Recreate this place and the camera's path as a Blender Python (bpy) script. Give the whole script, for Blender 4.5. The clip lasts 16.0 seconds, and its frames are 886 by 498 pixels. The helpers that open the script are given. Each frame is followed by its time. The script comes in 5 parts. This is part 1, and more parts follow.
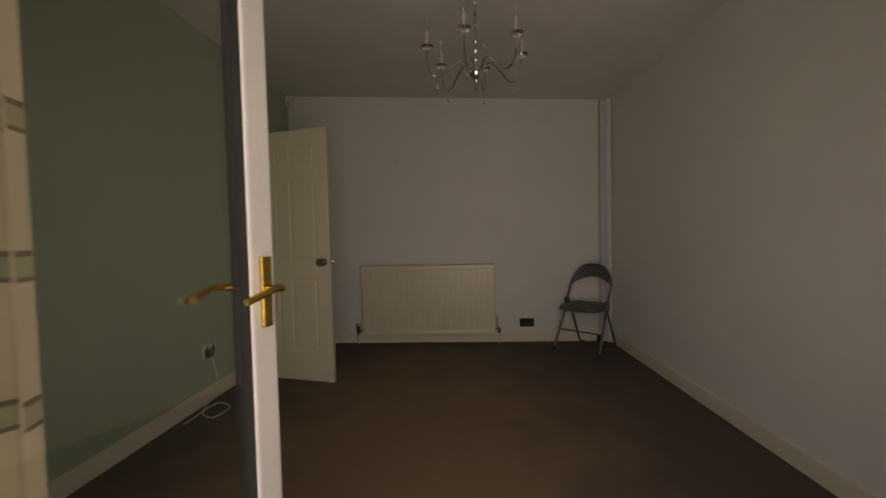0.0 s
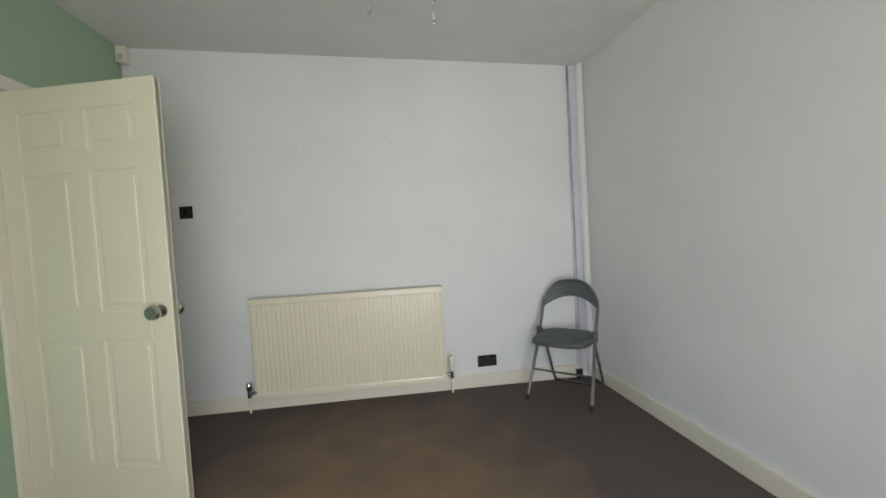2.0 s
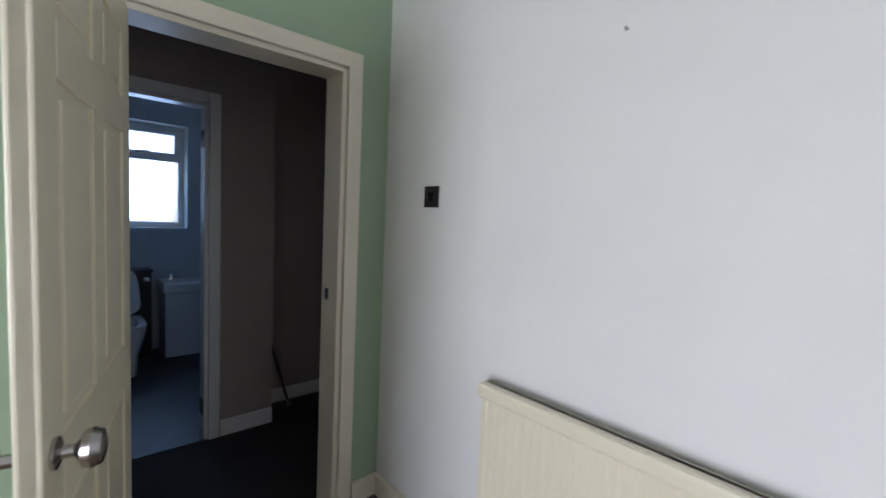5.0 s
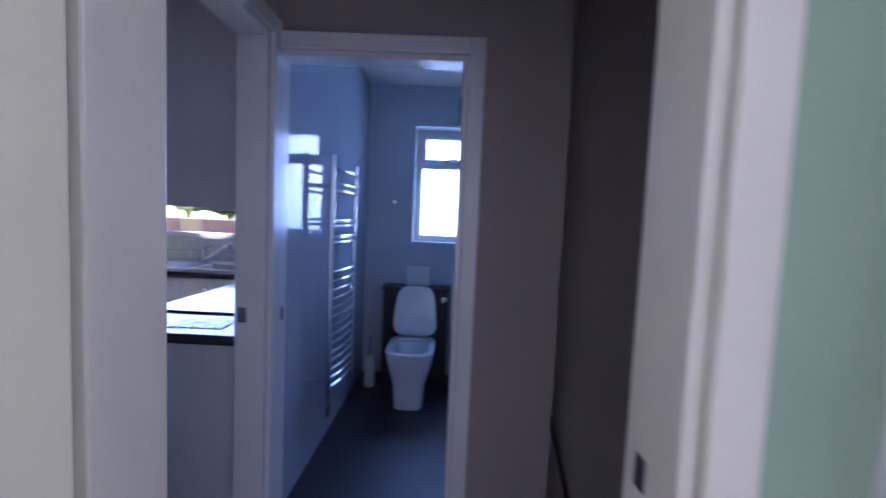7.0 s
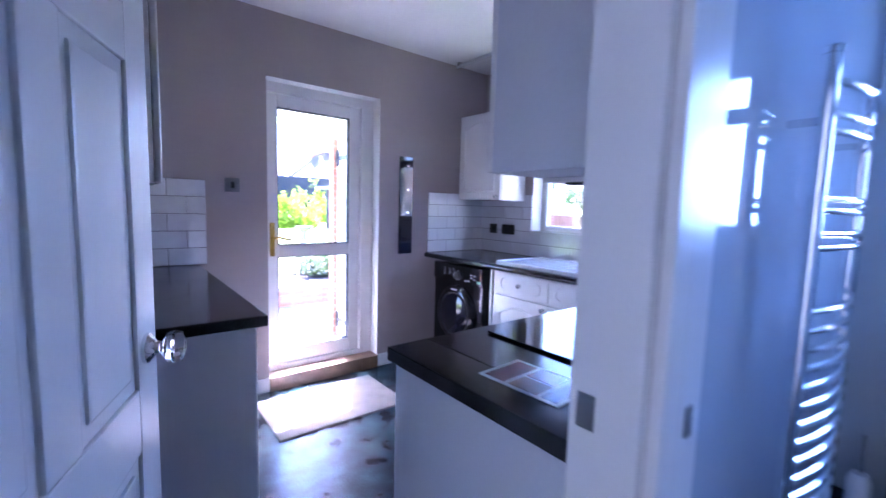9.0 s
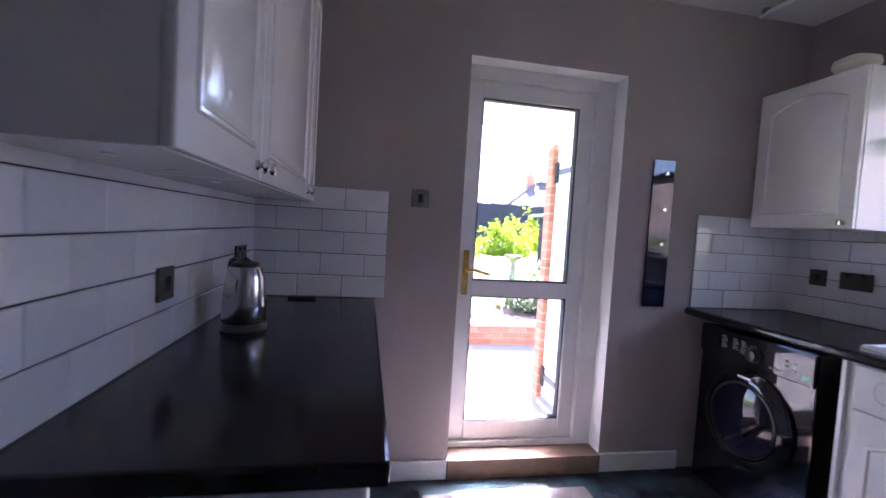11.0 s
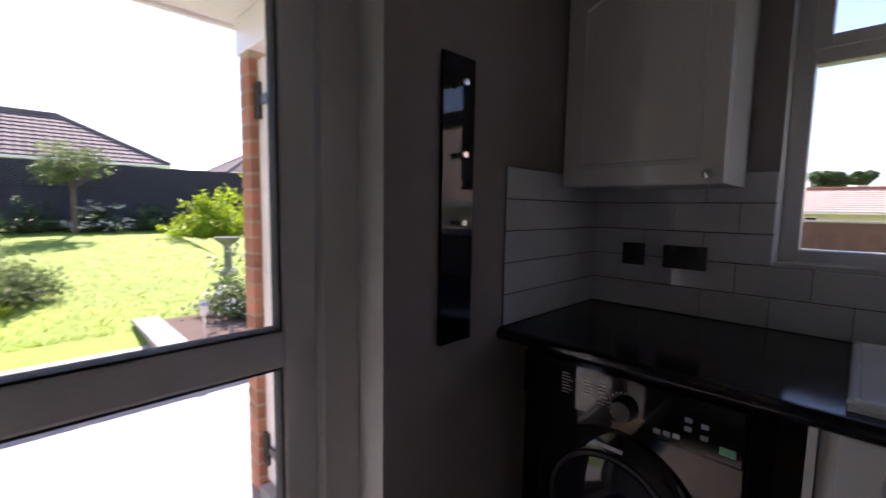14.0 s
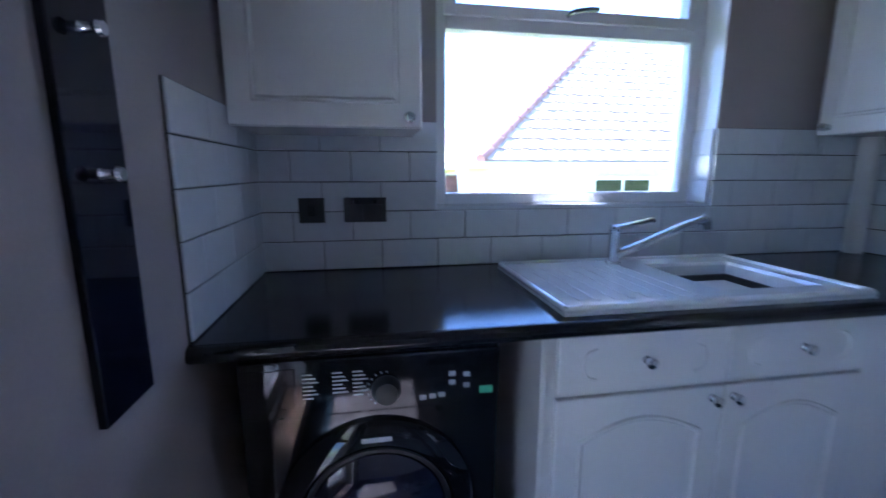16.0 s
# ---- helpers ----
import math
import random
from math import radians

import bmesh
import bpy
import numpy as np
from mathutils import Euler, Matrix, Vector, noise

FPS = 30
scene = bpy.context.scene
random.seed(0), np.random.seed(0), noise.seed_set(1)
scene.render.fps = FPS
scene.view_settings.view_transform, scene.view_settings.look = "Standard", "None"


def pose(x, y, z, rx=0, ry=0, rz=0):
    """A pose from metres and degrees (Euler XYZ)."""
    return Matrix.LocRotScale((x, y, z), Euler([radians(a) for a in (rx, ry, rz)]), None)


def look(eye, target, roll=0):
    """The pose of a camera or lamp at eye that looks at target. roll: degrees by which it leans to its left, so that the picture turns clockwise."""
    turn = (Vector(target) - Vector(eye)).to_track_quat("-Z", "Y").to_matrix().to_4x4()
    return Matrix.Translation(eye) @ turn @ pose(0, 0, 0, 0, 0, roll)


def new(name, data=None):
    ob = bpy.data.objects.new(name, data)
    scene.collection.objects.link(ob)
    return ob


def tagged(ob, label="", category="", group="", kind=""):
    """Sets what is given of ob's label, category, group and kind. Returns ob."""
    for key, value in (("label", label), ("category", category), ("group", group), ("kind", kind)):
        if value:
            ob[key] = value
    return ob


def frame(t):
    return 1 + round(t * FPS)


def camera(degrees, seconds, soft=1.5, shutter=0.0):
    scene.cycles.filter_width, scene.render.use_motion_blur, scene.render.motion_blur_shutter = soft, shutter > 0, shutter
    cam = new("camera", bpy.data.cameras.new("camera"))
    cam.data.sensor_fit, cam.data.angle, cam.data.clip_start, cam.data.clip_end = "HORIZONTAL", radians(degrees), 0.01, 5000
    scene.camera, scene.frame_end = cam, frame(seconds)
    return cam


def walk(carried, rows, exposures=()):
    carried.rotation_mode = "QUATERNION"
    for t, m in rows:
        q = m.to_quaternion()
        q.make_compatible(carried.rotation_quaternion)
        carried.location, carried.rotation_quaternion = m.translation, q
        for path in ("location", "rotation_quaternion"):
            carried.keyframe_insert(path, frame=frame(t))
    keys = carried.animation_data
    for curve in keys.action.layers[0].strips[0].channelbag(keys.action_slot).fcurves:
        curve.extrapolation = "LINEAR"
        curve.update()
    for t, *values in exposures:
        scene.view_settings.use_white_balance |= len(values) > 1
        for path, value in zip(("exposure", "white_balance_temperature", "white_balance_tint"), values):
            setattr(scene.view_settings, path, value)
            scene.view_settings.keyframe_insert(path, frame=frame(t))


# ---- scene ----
cam = camera(92.6, 16.0, soft=1.5, shutter=0.4)
PATH = [
    (0, (1.813, -4.328, 1.184), (1.701, -2.332, 1.104), -1.3),
    (0.5, (1.794, -4.062, 1.173), (1.79, -2.063, 1.105), -2.1),
    (1, (1.812, -3.836, 1.182), (1.833, -1.837, 1.108), -1.1),
    (1.5, (1.799, -3.474, 1.191), (2.074, -1.495, 1.104), -1.6),
    (2, (1.75, -3.15, 1.255), (1.983, -1.165, 1.169), -3.3),
    (2.5, (1.762, -2.82, 1.278), (1.804, -0.821, 1.213), -2.5),
    (3, (1.766, -2.464, 1.274), (1.815, -0.465, 1.236), -1.4),
    (3.5, (1.818, -2.099, 1.333), (1.658, -0.106, 1.269), -1.1),
    (4, (1.844, -1.761, 1.339), (1.154, 0.115, 1.262), -0.1),
    (4.2, (1.862, -1.622, 1.352), (0.96, 0.16, 1.242), 0.4),
    (6.3, (0.926, -0.654, 1.416), (-0.95, 0.028, 1.3), 3.1),
    (6.5, (0.811, -0.622, 1.417), (-1.101, -0.05, 1.284), 2.1),
    (7, (0.508, -0.531, 1.392), (-1.487, -0.565, 1.254), 2.5),
    (7.5, (0.213, -0.554, 1.346), (-1.718, -1.041, 1.167), 2.9),
    (8, (-0.067, -0.619, 1.34), (-1.873, -1.456, 1.15), 1.5),
    (8.5, (-0.267, -0.719, 1.334), (-1.774, -2.016, 1.116), 2.3),
    (9, (-0.454, -0.942, 1.312), (-1.692, -2.5, 1.113), 1.7),
    (9.5, (-0.584, -1.142, 1.322), (-1.48, -2.921, 1.137), 0.9),
    (9.7, (-0.617, -1.213, 1.329), (-1.313, -3.079, 1.144), 1.5),
    (11.8, (-0.889, -2.295, 1.249), (-1.081, -4.283, 1.151), 1.3),
    (12, (-0.882, -2.407, 1.272), (-1.007, -4.398, 1.132), 0.3),
    (12.5, (-0.981, -2.6, 1.268), (-1.252, -4.575, 1.104), 0.5),
    (13, (-1.219, -2.78, 1.292), (-1.777, -4.694, 1.128), 1.3),
    (13.5, (-1.4, -2.9, 1.279), (-2.362, -4.641, 1.074), 2.0),
    (14, (-1.517, -3.069, 1.295), (-2.93, -4.472, 1.103), 0.9),
    (14.5, (-1.601, -3.206, 1.272), (-3.202, -4.388, 1.068), 0.3),
    (15, (-1.704, -3.345, 1.294), (-3.5, -4.185, 1.03), -0.6),
    (15.5, (-1.764, -3.449, 1.268), (-3.732, -3.676, 0.996), -0.4),
    (16, (-1.729, -3.516, 1.257), (-3.668, -3.179, 0.901), 0.0),
]
EXPOSURES = [
    (0, -0.45, 9500, 28), (0.5, 0.8, 8900, 20), (1.0, 1.1, 8100, 17), (2.0, 1.65, 6900, 15), (2.5, 1.8, 6700, 19), (4.2, 1.95, 6400, 22),
    (6.3, 2.67, 6300, 30), (7.0, 3.27, 5350, 42), (7.5, 3.9, 5150, 44), (8.5, 4.55, 5000, 42), (9.7, 4.5, 4850, 40), (11.8, 3.1, 6300, 38),
    (12.5, 2.75, 6400, 36), (13.5, 1.9, 6600, 34), (14.5, 1.6, 6200, 32), (15.0, 2.17, 5250, 28), (15.5, 2.9, 4850, 26), (16.0, 3.27, 4750, 24)]
walk(cam, [(t, look(eye, target, roll)) for t, eye, target, roll in PATH], EXPOSURES)
# ---- light ----
SUN_FROM = Vector((-0.27, -0.77, 0.80)).normalized()
world = bpy.data.worlds.new("sky")
scene.world = world
world.use_nodes = True
nt = world.node_tree
sky = nt.nodes.new("ShaderNodeTexSky")
sky.sky_type, sky.sun_disc = "NISHITA", False
sky.dust_density, sky.ozone_density = 0.2, 2.0
sky.sun_elevation = math.asin(SUN_FROM.z)
sky.sun_rotation = math.atan2(SUN_FROM.x, SUN_FROM.y)
nt.links.new(sky.outputs[0], nt.nodes["Background"].inputs[0])
nt.nodes["Background"].inputs[1].default_value = 0.12
sun = new("sun", bpy.data.lights.new("sun", "SUN"))
sun.data.energy, sun.data.angle, sun.data.color = 5.0, radians(0.55), (1.0, 0.95, 0.88)
sun.matrix_basis = look(SUN_FROM * 20, (0, 0, 0))


def sky_lamp(name, eye, target, w, h, power, spread=180):
    """Sky light that enters at an opening."""
    d = bpy.data.lights.new(name, "AREA")
    d.shape, d.size, d.size_y, d.energy, d.color = "RECTANGLE", w, h, power, (0.86, 0.93, 1.0)
    d.spread = radians(spread)
    ob = new(name, d)
    ob.matrix_basis = look(eye, target)
    return ob


sky_lamp("sky_light_patio", (1.9, -4.15, 1.15), (1.45, 0, 1.0), 1.5, 1.8, 13, 125)
sky_lamp("sky_light_bath", (-3.6, -0.54, 1.7), (0, -0.54, 1.3), 0.55, 0.9, 1.1, 150).data.color = (0.32, 0.6, 1.0)


# ---- materials ----
def mat(name, c, rough=0.6, metal=0.0, scale=6.0, amt=0.08, bump=0.0, bscale=120.0, coat=0.0, tint=None, piece=0.0, edge=0.2):
    """A surface with wear at two scales: broad stains and fine grain, with fine relief."""
    m = bpy.data.materials.new(name)
    m.use_nodes = True
    t = m.node_tree
    b = t.nodes["Principled BSDF"]
    b.inputs["Metallic"].default_value = metal
    b.inputs["Coat Weight"].default_value = coat
    tc = t.nodes.new("ShaderNodeTexCoord")
    n1, n2 = t.nodes.new("ShaderNodeTexNoise"), t.nodes.new("ShaderNodeTexNoise")
    for n, s, d in ((n1, scale, 5.0), (n2, bscale, 3.0)):
        n.inputs["Scale"].default_value, n.inputs["Detail"].default_value = s, d
        t.links.new(tc.outputs["Object"], n.inputs["Vector"])
    mix = t.nodes.new("ShaderNodeMix")
    mix.data_type = "RGBA"
    ramp = t.nodes.new("ShaderNodeMapRange")
    ramp.inputs[1].default_value, ramp.inputs[2].default_value = 0.5 - edge, 0.5 + edge
    t.links.new(n1.outputs["Fac"], ramp.inputs[0])
    t.links.new(ramp.outputs[0], mix.inputs["Factor"])
    lo = tint or tuple(v * (1 - amt) for v in c)
    mix.inputs["A"].default_value = (*lo, 1)
    mix.inputs["B"].default_value = (*(min(1, v * (1 + amt * 0.5)) for v in c), 1)
    grain = t.nodes.new("ShaderNodeMix")
    grain.data_type, grain.blend_type = "RGBA", "MULTIPLY"
    grain.inputs["Factor"].default_value = min(1, amt * 2)
    t.links.new(mix.outputs["Result"], grain.inputs["A"])
    g = t.nodes.new("ShaderNodeMapRange")
    g.inputs[1].default_value, g.inputs[2].default_value, g.inputs[3].default_value, g.inputs[4].default_value = 0.25, 0.75, 0.6, 1.2
    t.links.new(n2.outputs["Fac"], g.inputs[0])
    t.links.new(g.outputs[0], grain.inputs["B"])
    out = grain.outputs["Result"]
    if piece:
        info, hsv = t.nodes.new("ShaderNodeObjectInfo"), t.nodes.new("ShaderNodeHueSaturation")
        r = t.nodes.new("ShaderNodeMapRange")
        r.inputs[3].default_value, r.inputs[4].default_value = 1 - piece, 1 + piece
        t.links.new(info.outputs["Random"], r.inputs[0])
        t.links.new(r.outputs[0], hsv.inputs["Value"])
        t.links.new(out, hsv.inputs["Color"])
        out = hsv.outputs["Color"]
    t.links.new(out, b.inputs["Base Color"])
    rr = t.nodes.new("ShaderNodeMapRange")
    rr.inputs[3].default_value, rr.inputs[4].default_value = rough * 0.96, min(1, rough * 1.05)
    t.links.new(n1.outputs["Fac"], rr.inputs[0])
    t.links.new(rr.outputs[0], b.inputs["Roughness"])
    if bump:
        bp = t.nodes.new("ShaderNodeBump")
        bp.inputs["Strength"].default_value, bp.inputs["Distance"].default_value = bump, 0.004
        t.links.new(n2.outputs["Fac"], bp.inputs["Height"])
        t.links.new(bp.outputs[0], b.inputs["Normal"])
    return m


def glass(name, c=(1, 1, 1), rough=0.0):
    m = bpy.data.materials.new(name)
    m.use_nodes = True
    b = m.node_tree.nodes["Principled BSDF"]
    b.inputs["Base Color"].default_value = (*c, 1)
    b.inputs["Transmission Weight"].default_value, b.inputs["Roughness"].default_value, b.inputs["IOR"].default_value = 1.0, rough, 1.45
    return m


WALL_WHITE = mat("white_emulsion", (0.72, 0.73, 0.71), 0.75, scale=2.5, amt=0.04, bump=0.06, bscale=160)
WALL_GREEN = mat("green_emulsion", (0.33, 0.45, 0.31), 0.75, scale=2.5, amt=0.05, bump=0.06, bscale=160)
WALL_TAUPE = mat("taupe_emulsion", (0.36, 0.31, 0.29), 0.75, scale=2.5, amt=0.05, bump=0.06, bscale=160)
WALL_BLUE = mat("pale_grey_emulsion", (0.55, 0.6, 0.64), 0.6, scale=2.5, amt=0.04, bump=0.05)
CEIL = mat("ceiling_paint", (0.72, 0.71, 0.69), 0.85, scale=3, amt=0.05, bump=0.5, bscale=60)
RENDERED = mat("render_outside", (0.7, 0.66, 0.58), 0.9, scale=4, amt=0.1, bump=0.4)
CREAM = mat("cream_gloss", (0.72, 0.68, 0.52), 0.28, scale=3, amt=0.02, bump=0.03, bscale=90)
CREAM_TRIM = mat("cream_trim", (0.73, 0.69, 0.57), 0.35, scale=3, amt=0.02, bump=0.03)
WHITE_GLOSS = mat("white_gloss", (0.75, 0.75, 0.74), 0.25, scale=3, amt=0.02, bump=0.02)
UPVC = mat("white_upvc", (0.74, 0.72, 0.7), 0.3, scale=5, amt=0.05)
UNIT = mat("white_foil", (0.78, 0.77, 0.74), 0.2, scale=2, amt=0.02, coat=0.3)
PANEL_GREY = mat("pale_end_panel", (0.62, 0.64, 0.68), 0.4, scale=3, amt=0.03)
WORKTOP = mat("black_laminate", (0.012, 0.012, 0.014), 0.12, scale=60, amt=0.5, bump=0.03, bscale=400)
BLACK = mat("black_gloss", (0.006, 0.006, 0.008), 0.05, scale=8, amt=0.2)
BLACK_MATT = mat("black_plastic", (0.015, 0.014, 0.013), 0.35, scale=8, amt=0.2)
NAVY_GLASS = mat("dark_glass", (0.006, 0.006, 0.014), 0.05, scale=8, amt=0.2)
CHROME = mat("chrome", (0.75, 0.75, 0.76), 0.1, 1.0, scale=20, amt=0.06)
STEEL = mat("brushed_steel", (0.5, 0.49, 0.48), 0.2, 1.0, scale=12, amt=0.12, bump=0.04)
BRASS = mat("polished_brass", (0.75, 0.5, 0.13), 0.2, 1.0, scale=25, amt=0.2)
GREY_METAL = mat("grey_steel_tube", (0.22, 0.22, 0.22), 0.35, 0.9, scale=30, amt=0.15)
GREY_VINYL = mat("grey_vinyl", (0.09, 0.1, 0.105), 0.5, scale=12, amt=0.12, bump=0.2, bscale=260)
RUBBER = mat("black_rubber", (0.015, 0.015, 0.015), 0.7)
TILE = mat("white_metro_glaze", (0.7, 0.71, 0.72), 0.1, scale=5, amt=0.03, bump=0.02, bscale=30, coat=0.4, piece=0.04)
GROUT = mat("dark_grout", (0.05, 0.048, 0.045), 0.9, scale=30, amt=0.3, bump=0.3)
CERAMIC = mat("white_ceramic", (0.78, 0.78, 0.78), 0.08, scale=4, amt=0.02, coat=0.5)
BATH_TILE = mat("pale_gloss_wall_panel", (0.42, 0.46, 0.52), 0.035, scale=2, amt=0.04)
BATH_TILE.node_tree.nodes["Principled BSDF"].inputs["IOR"].default_value = 1.3
SLATE = mat("dark_floor_tile", (0.018, 0.018, 0.022), 0.45, scale=6, amt=0.3, bump=0.1)
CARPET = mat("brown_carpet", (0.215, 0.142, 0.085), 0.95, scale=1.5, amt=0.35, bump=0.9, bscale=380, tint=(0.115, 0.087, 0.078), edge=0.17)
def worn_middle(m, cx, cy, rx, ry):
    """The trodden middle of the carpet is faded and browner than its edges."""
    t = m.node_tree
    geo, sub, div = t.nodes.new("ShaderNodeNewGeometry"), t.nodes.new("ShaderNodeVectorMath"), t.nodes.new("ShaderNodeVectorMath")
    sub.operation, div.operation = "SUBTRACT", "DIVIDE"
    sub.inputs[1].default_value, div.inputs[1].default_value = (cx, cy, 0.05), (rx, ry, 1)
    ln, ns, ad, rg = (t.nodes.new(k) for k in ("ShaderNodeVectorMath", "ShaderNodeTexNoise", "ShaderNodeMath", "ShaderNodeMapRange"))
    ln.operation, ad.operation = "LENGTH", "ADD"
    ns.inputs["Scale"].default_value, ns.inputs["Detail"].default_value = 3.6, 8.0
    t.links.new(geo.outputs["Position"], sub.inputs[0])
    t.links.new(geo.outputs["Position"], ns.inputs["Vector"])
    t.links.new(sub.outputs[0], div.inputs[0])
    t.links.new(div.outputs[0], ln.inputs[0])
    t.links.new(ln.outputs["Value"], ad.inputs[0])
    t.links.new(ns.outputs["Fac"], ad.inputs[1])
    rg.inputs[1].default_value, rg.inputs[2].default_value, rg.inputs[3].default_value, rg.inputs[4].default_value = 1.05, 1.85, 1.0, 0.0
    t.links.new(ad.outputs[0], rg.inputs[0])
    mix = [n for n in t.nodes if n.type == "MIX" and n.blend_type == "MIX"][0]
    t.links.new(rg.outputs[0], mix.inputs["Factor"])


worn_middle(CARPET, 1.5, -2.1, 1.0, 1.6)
CARPET_DARK = mat("dark_hall_carpet", (0.03, 0.03, 0.035), 0.95, scale=3, amt=0.3, bump=0.8, bscale=400)
VINYL = mat("blue_marbled_vinyl", (0.035, 0.07, 0.085), 0.22, scale=7, amt=0.5, bump=0.02, tint=(0.02, 0.022, 0.032))
MATTING = mat("grey_door_mat", (0.19, 0.165, 0.15), 0.95, scale=10, amt=0.2, bump=0.9, bscale=300)
WOOD = mat("stained_wood", (0.22, 0.14, 0.09), 0.5, scale=9, amt=0.3, bump=0.1)
DARK_WOOD = mat("dark_wood_panel", (0.03, 0.024, 0.024), 0.35, scale=9, amt=0.3)
BRICK = mat("red_brick", (0.44, 0.19, 0.115), 0.9, scale=20, amt=0.25, bump=0.6, bscale=150, piece=0.2)
MORTAR = mat("mortar", (0.4, 0.3, 0.22), 0.95, scale=20, amt=0.15, bump=0.5)
CONCRETE = mat("pale_concrete", (0.38, 0.36, 0.33), 0.9, scale=3, amt=0.15, bump=0.4, bscale=80)
STONE_GREY = mat("weathered_stone", (0.24, 0.24, 0.22), 0.9, scale=9, amt=0.3, bump=0.5)
GRASS = mat("lawn", (0.21, 0.31, 0.03), 0.9, scale=1.2, amt=0.25, bump=0.5, bscale=140)
BLADE = mat("grass_blade", (0.25, 0.36, 0.035), 0.6, scale=3, amt=0.3)
SOIL = mat("garden_soil", (0.1, 0.065, 0.045), 0.95, scale=14, amt=0.4, bump=0.9, bscale=60)
LEAF_LIME = mat("lime_leaf", (0.34, 0.47, 0.02), 0.5, scale=5, amt=0.3)
LEAF_GREEN = mat("green_leaf", (0.06, 0.11, 0.035), 0.5, scale=5, amt=0.3)
LEAF_GREY = mat("grey_green_leaf", (0.14, 0.2, 0.07), 0.6, scale=5, amt=0.3)
PETAL = mat("white_petal", (0.75, 0.74, 0.66), 0.6)
BARK = mat("bark", (0.12, 0.085, 0.06), 0.9, scale=12, amt=0.3, bump=0.8)
FENCE = mat("dark_fence_stain", (0.028, 0.03, 0.042), 0.8, scale=6, amt=0.35, bump=0.3, piece=0.15)
ROOF_GREY = mat("grey_roof_tile", (0.14, 0.115, 0.11), 0.85, scale=3, amt=0.25, bump=0.3)
def thin_leaf(m, share):
    """Leaves pass sunlight as well as reflecting it."""
    t = m.node_tree
    b, o = t.nodes["Principled BSDF"], t.nodes["Material Output"]
    tr, mx = t.nodes.new("ShaderNodeBsdfTranslucent"), t.nodes.new("ShaderNodeMixShader")
    mx.inputs[0].default_value = share
    t.links.new(b.inputs["Base Color"].links[0].from_socket, tr.inputs[0])
    t.links.new(b.outputs[0], mx.inputs[1])
    t.links.new(tr.outputs[0], mx.inputs[2])
    t.links.new(mx.outputs[0], o.inputs["Surface"])


for leaf in (LEAF_LIME, LEAF_GREEN, LEAF_GREY, BLADE):
    thin_leaf(leaf, 0.5)
ROOF_BUFF = mat("buff_roof_tile", (0.5, 0.39, 0.31), 0.85, scale=3, amt=0.2, bump=0.3)
ROOF_PINK = mat("pink_clay_roof_tile", (0.52, 0.33, 0.27), 0.85, scale=3, amt=0.2, bump=0.3)
RIDGE = mat("red_ridge_tile", (0.4, 0.21, 0.16), 0.85, scale=6, amt=0.25, bump=0.3)
BUFF_WALL = mat("buff_brick_wall", (0.6, 0.5, 0.42), 0.9, scale=12, amt=0.15, bump=0.4)
PAPER = mat("leaflet_paper", (0.7, 0.7, 0.72), 0.25, scale=4, amt=0.03)
PRINT_RED = mat("red_print", (0.16, 0.05, 0.06), 0.25)
PRINT_TAN = mat("tan_print", (0.24, 0.15, 0.1), 0.25)
PRINT_BLUE = mat("blue_print", (0.04, 0.05, 0.13), 0.25)
MARK = mat("grey_marking", (0.45, 0.45, 0.45), 0.5)
GREEN_LED = mat("green_display", (0.15, 0.6, 0.3), 0.3)
CURTAIN = mat("cream_curtain", (0.62, 0.54, 0.36), 0.9, scale=8, amt=0.12, bump=0.5, bscale=300)
CURTAIN_BAND = mat("dark_curtain_band", (0.16, 0.12, 0.07), 0.9)
CURTAIN_SAGE = mat("sage_curtain_band", (0.36, 0.36, 0.2), 0.9)
CANDLE = mat("ivory_tube", (0.45, 0.42, 0.36), 0.4)
CLEAR = glass("window_glass")
FROSTED = glass("frosted_glass", (0.95, 0.97, 1.0), 0.35)
CRYSTAL = glass("crystal")


# ---- building helpers ----
ORG = {}


def thing(name, label, category, at=(0, 0, 0), group="", kind="", m=None):
    ob = new(name)
    ob.empty_display_size = 0.1
    ob.matrix_basis = m if m is not None else Matrix.Translation(at)
    ORG[ob] = Vector((0, 0, 0)) if m is not None else Vector(at)
    return tagged(ob, label, category, group, kind)


def link(name, bm, material, smooth=False, at=None):
    me = bpy.data.meshes.new(name)
    if at is not None:
        bmesh.ops.translate(bm, verts=bm.verts, vec=-Vector(at))
    bmesh.ops.recalc_face_normals(bm, faces=bm.faces)
    if smooth:
        for f in bm.faces:
            f.smooth = True
        for e in bm.edges:
            e.smooth = not (len(e.link_faces) == 2 and e.calc_face_angle(0) > 0.6)
    bm.to_mesh(me)
    bm.free()
    for k in material if isinstance(material, (list, tuple)) else (material,):
        me.materials.append(k)
    ob = new(name, me)
    if at is not None:
        ob.location = at
    return ob


def part(name, bm, material, parent, label="", smooth=False):
    o = ORG[parent]
    bmesh.ops.translate(bm, verts=bm.verts, vec=-o)
    ob = link(name, bm, material, smooth)
    ob.parent = parent
    ORG[ob] = o
    return tagged(ob, label)


def solo(name, bm, material, label, category, at, group="", kind="", smooth=False):
    ob = link(name, bm, material, smooth, at)
    ORG[ob] = Vector(at)
    return tagged(ob, label, category, group, kind)


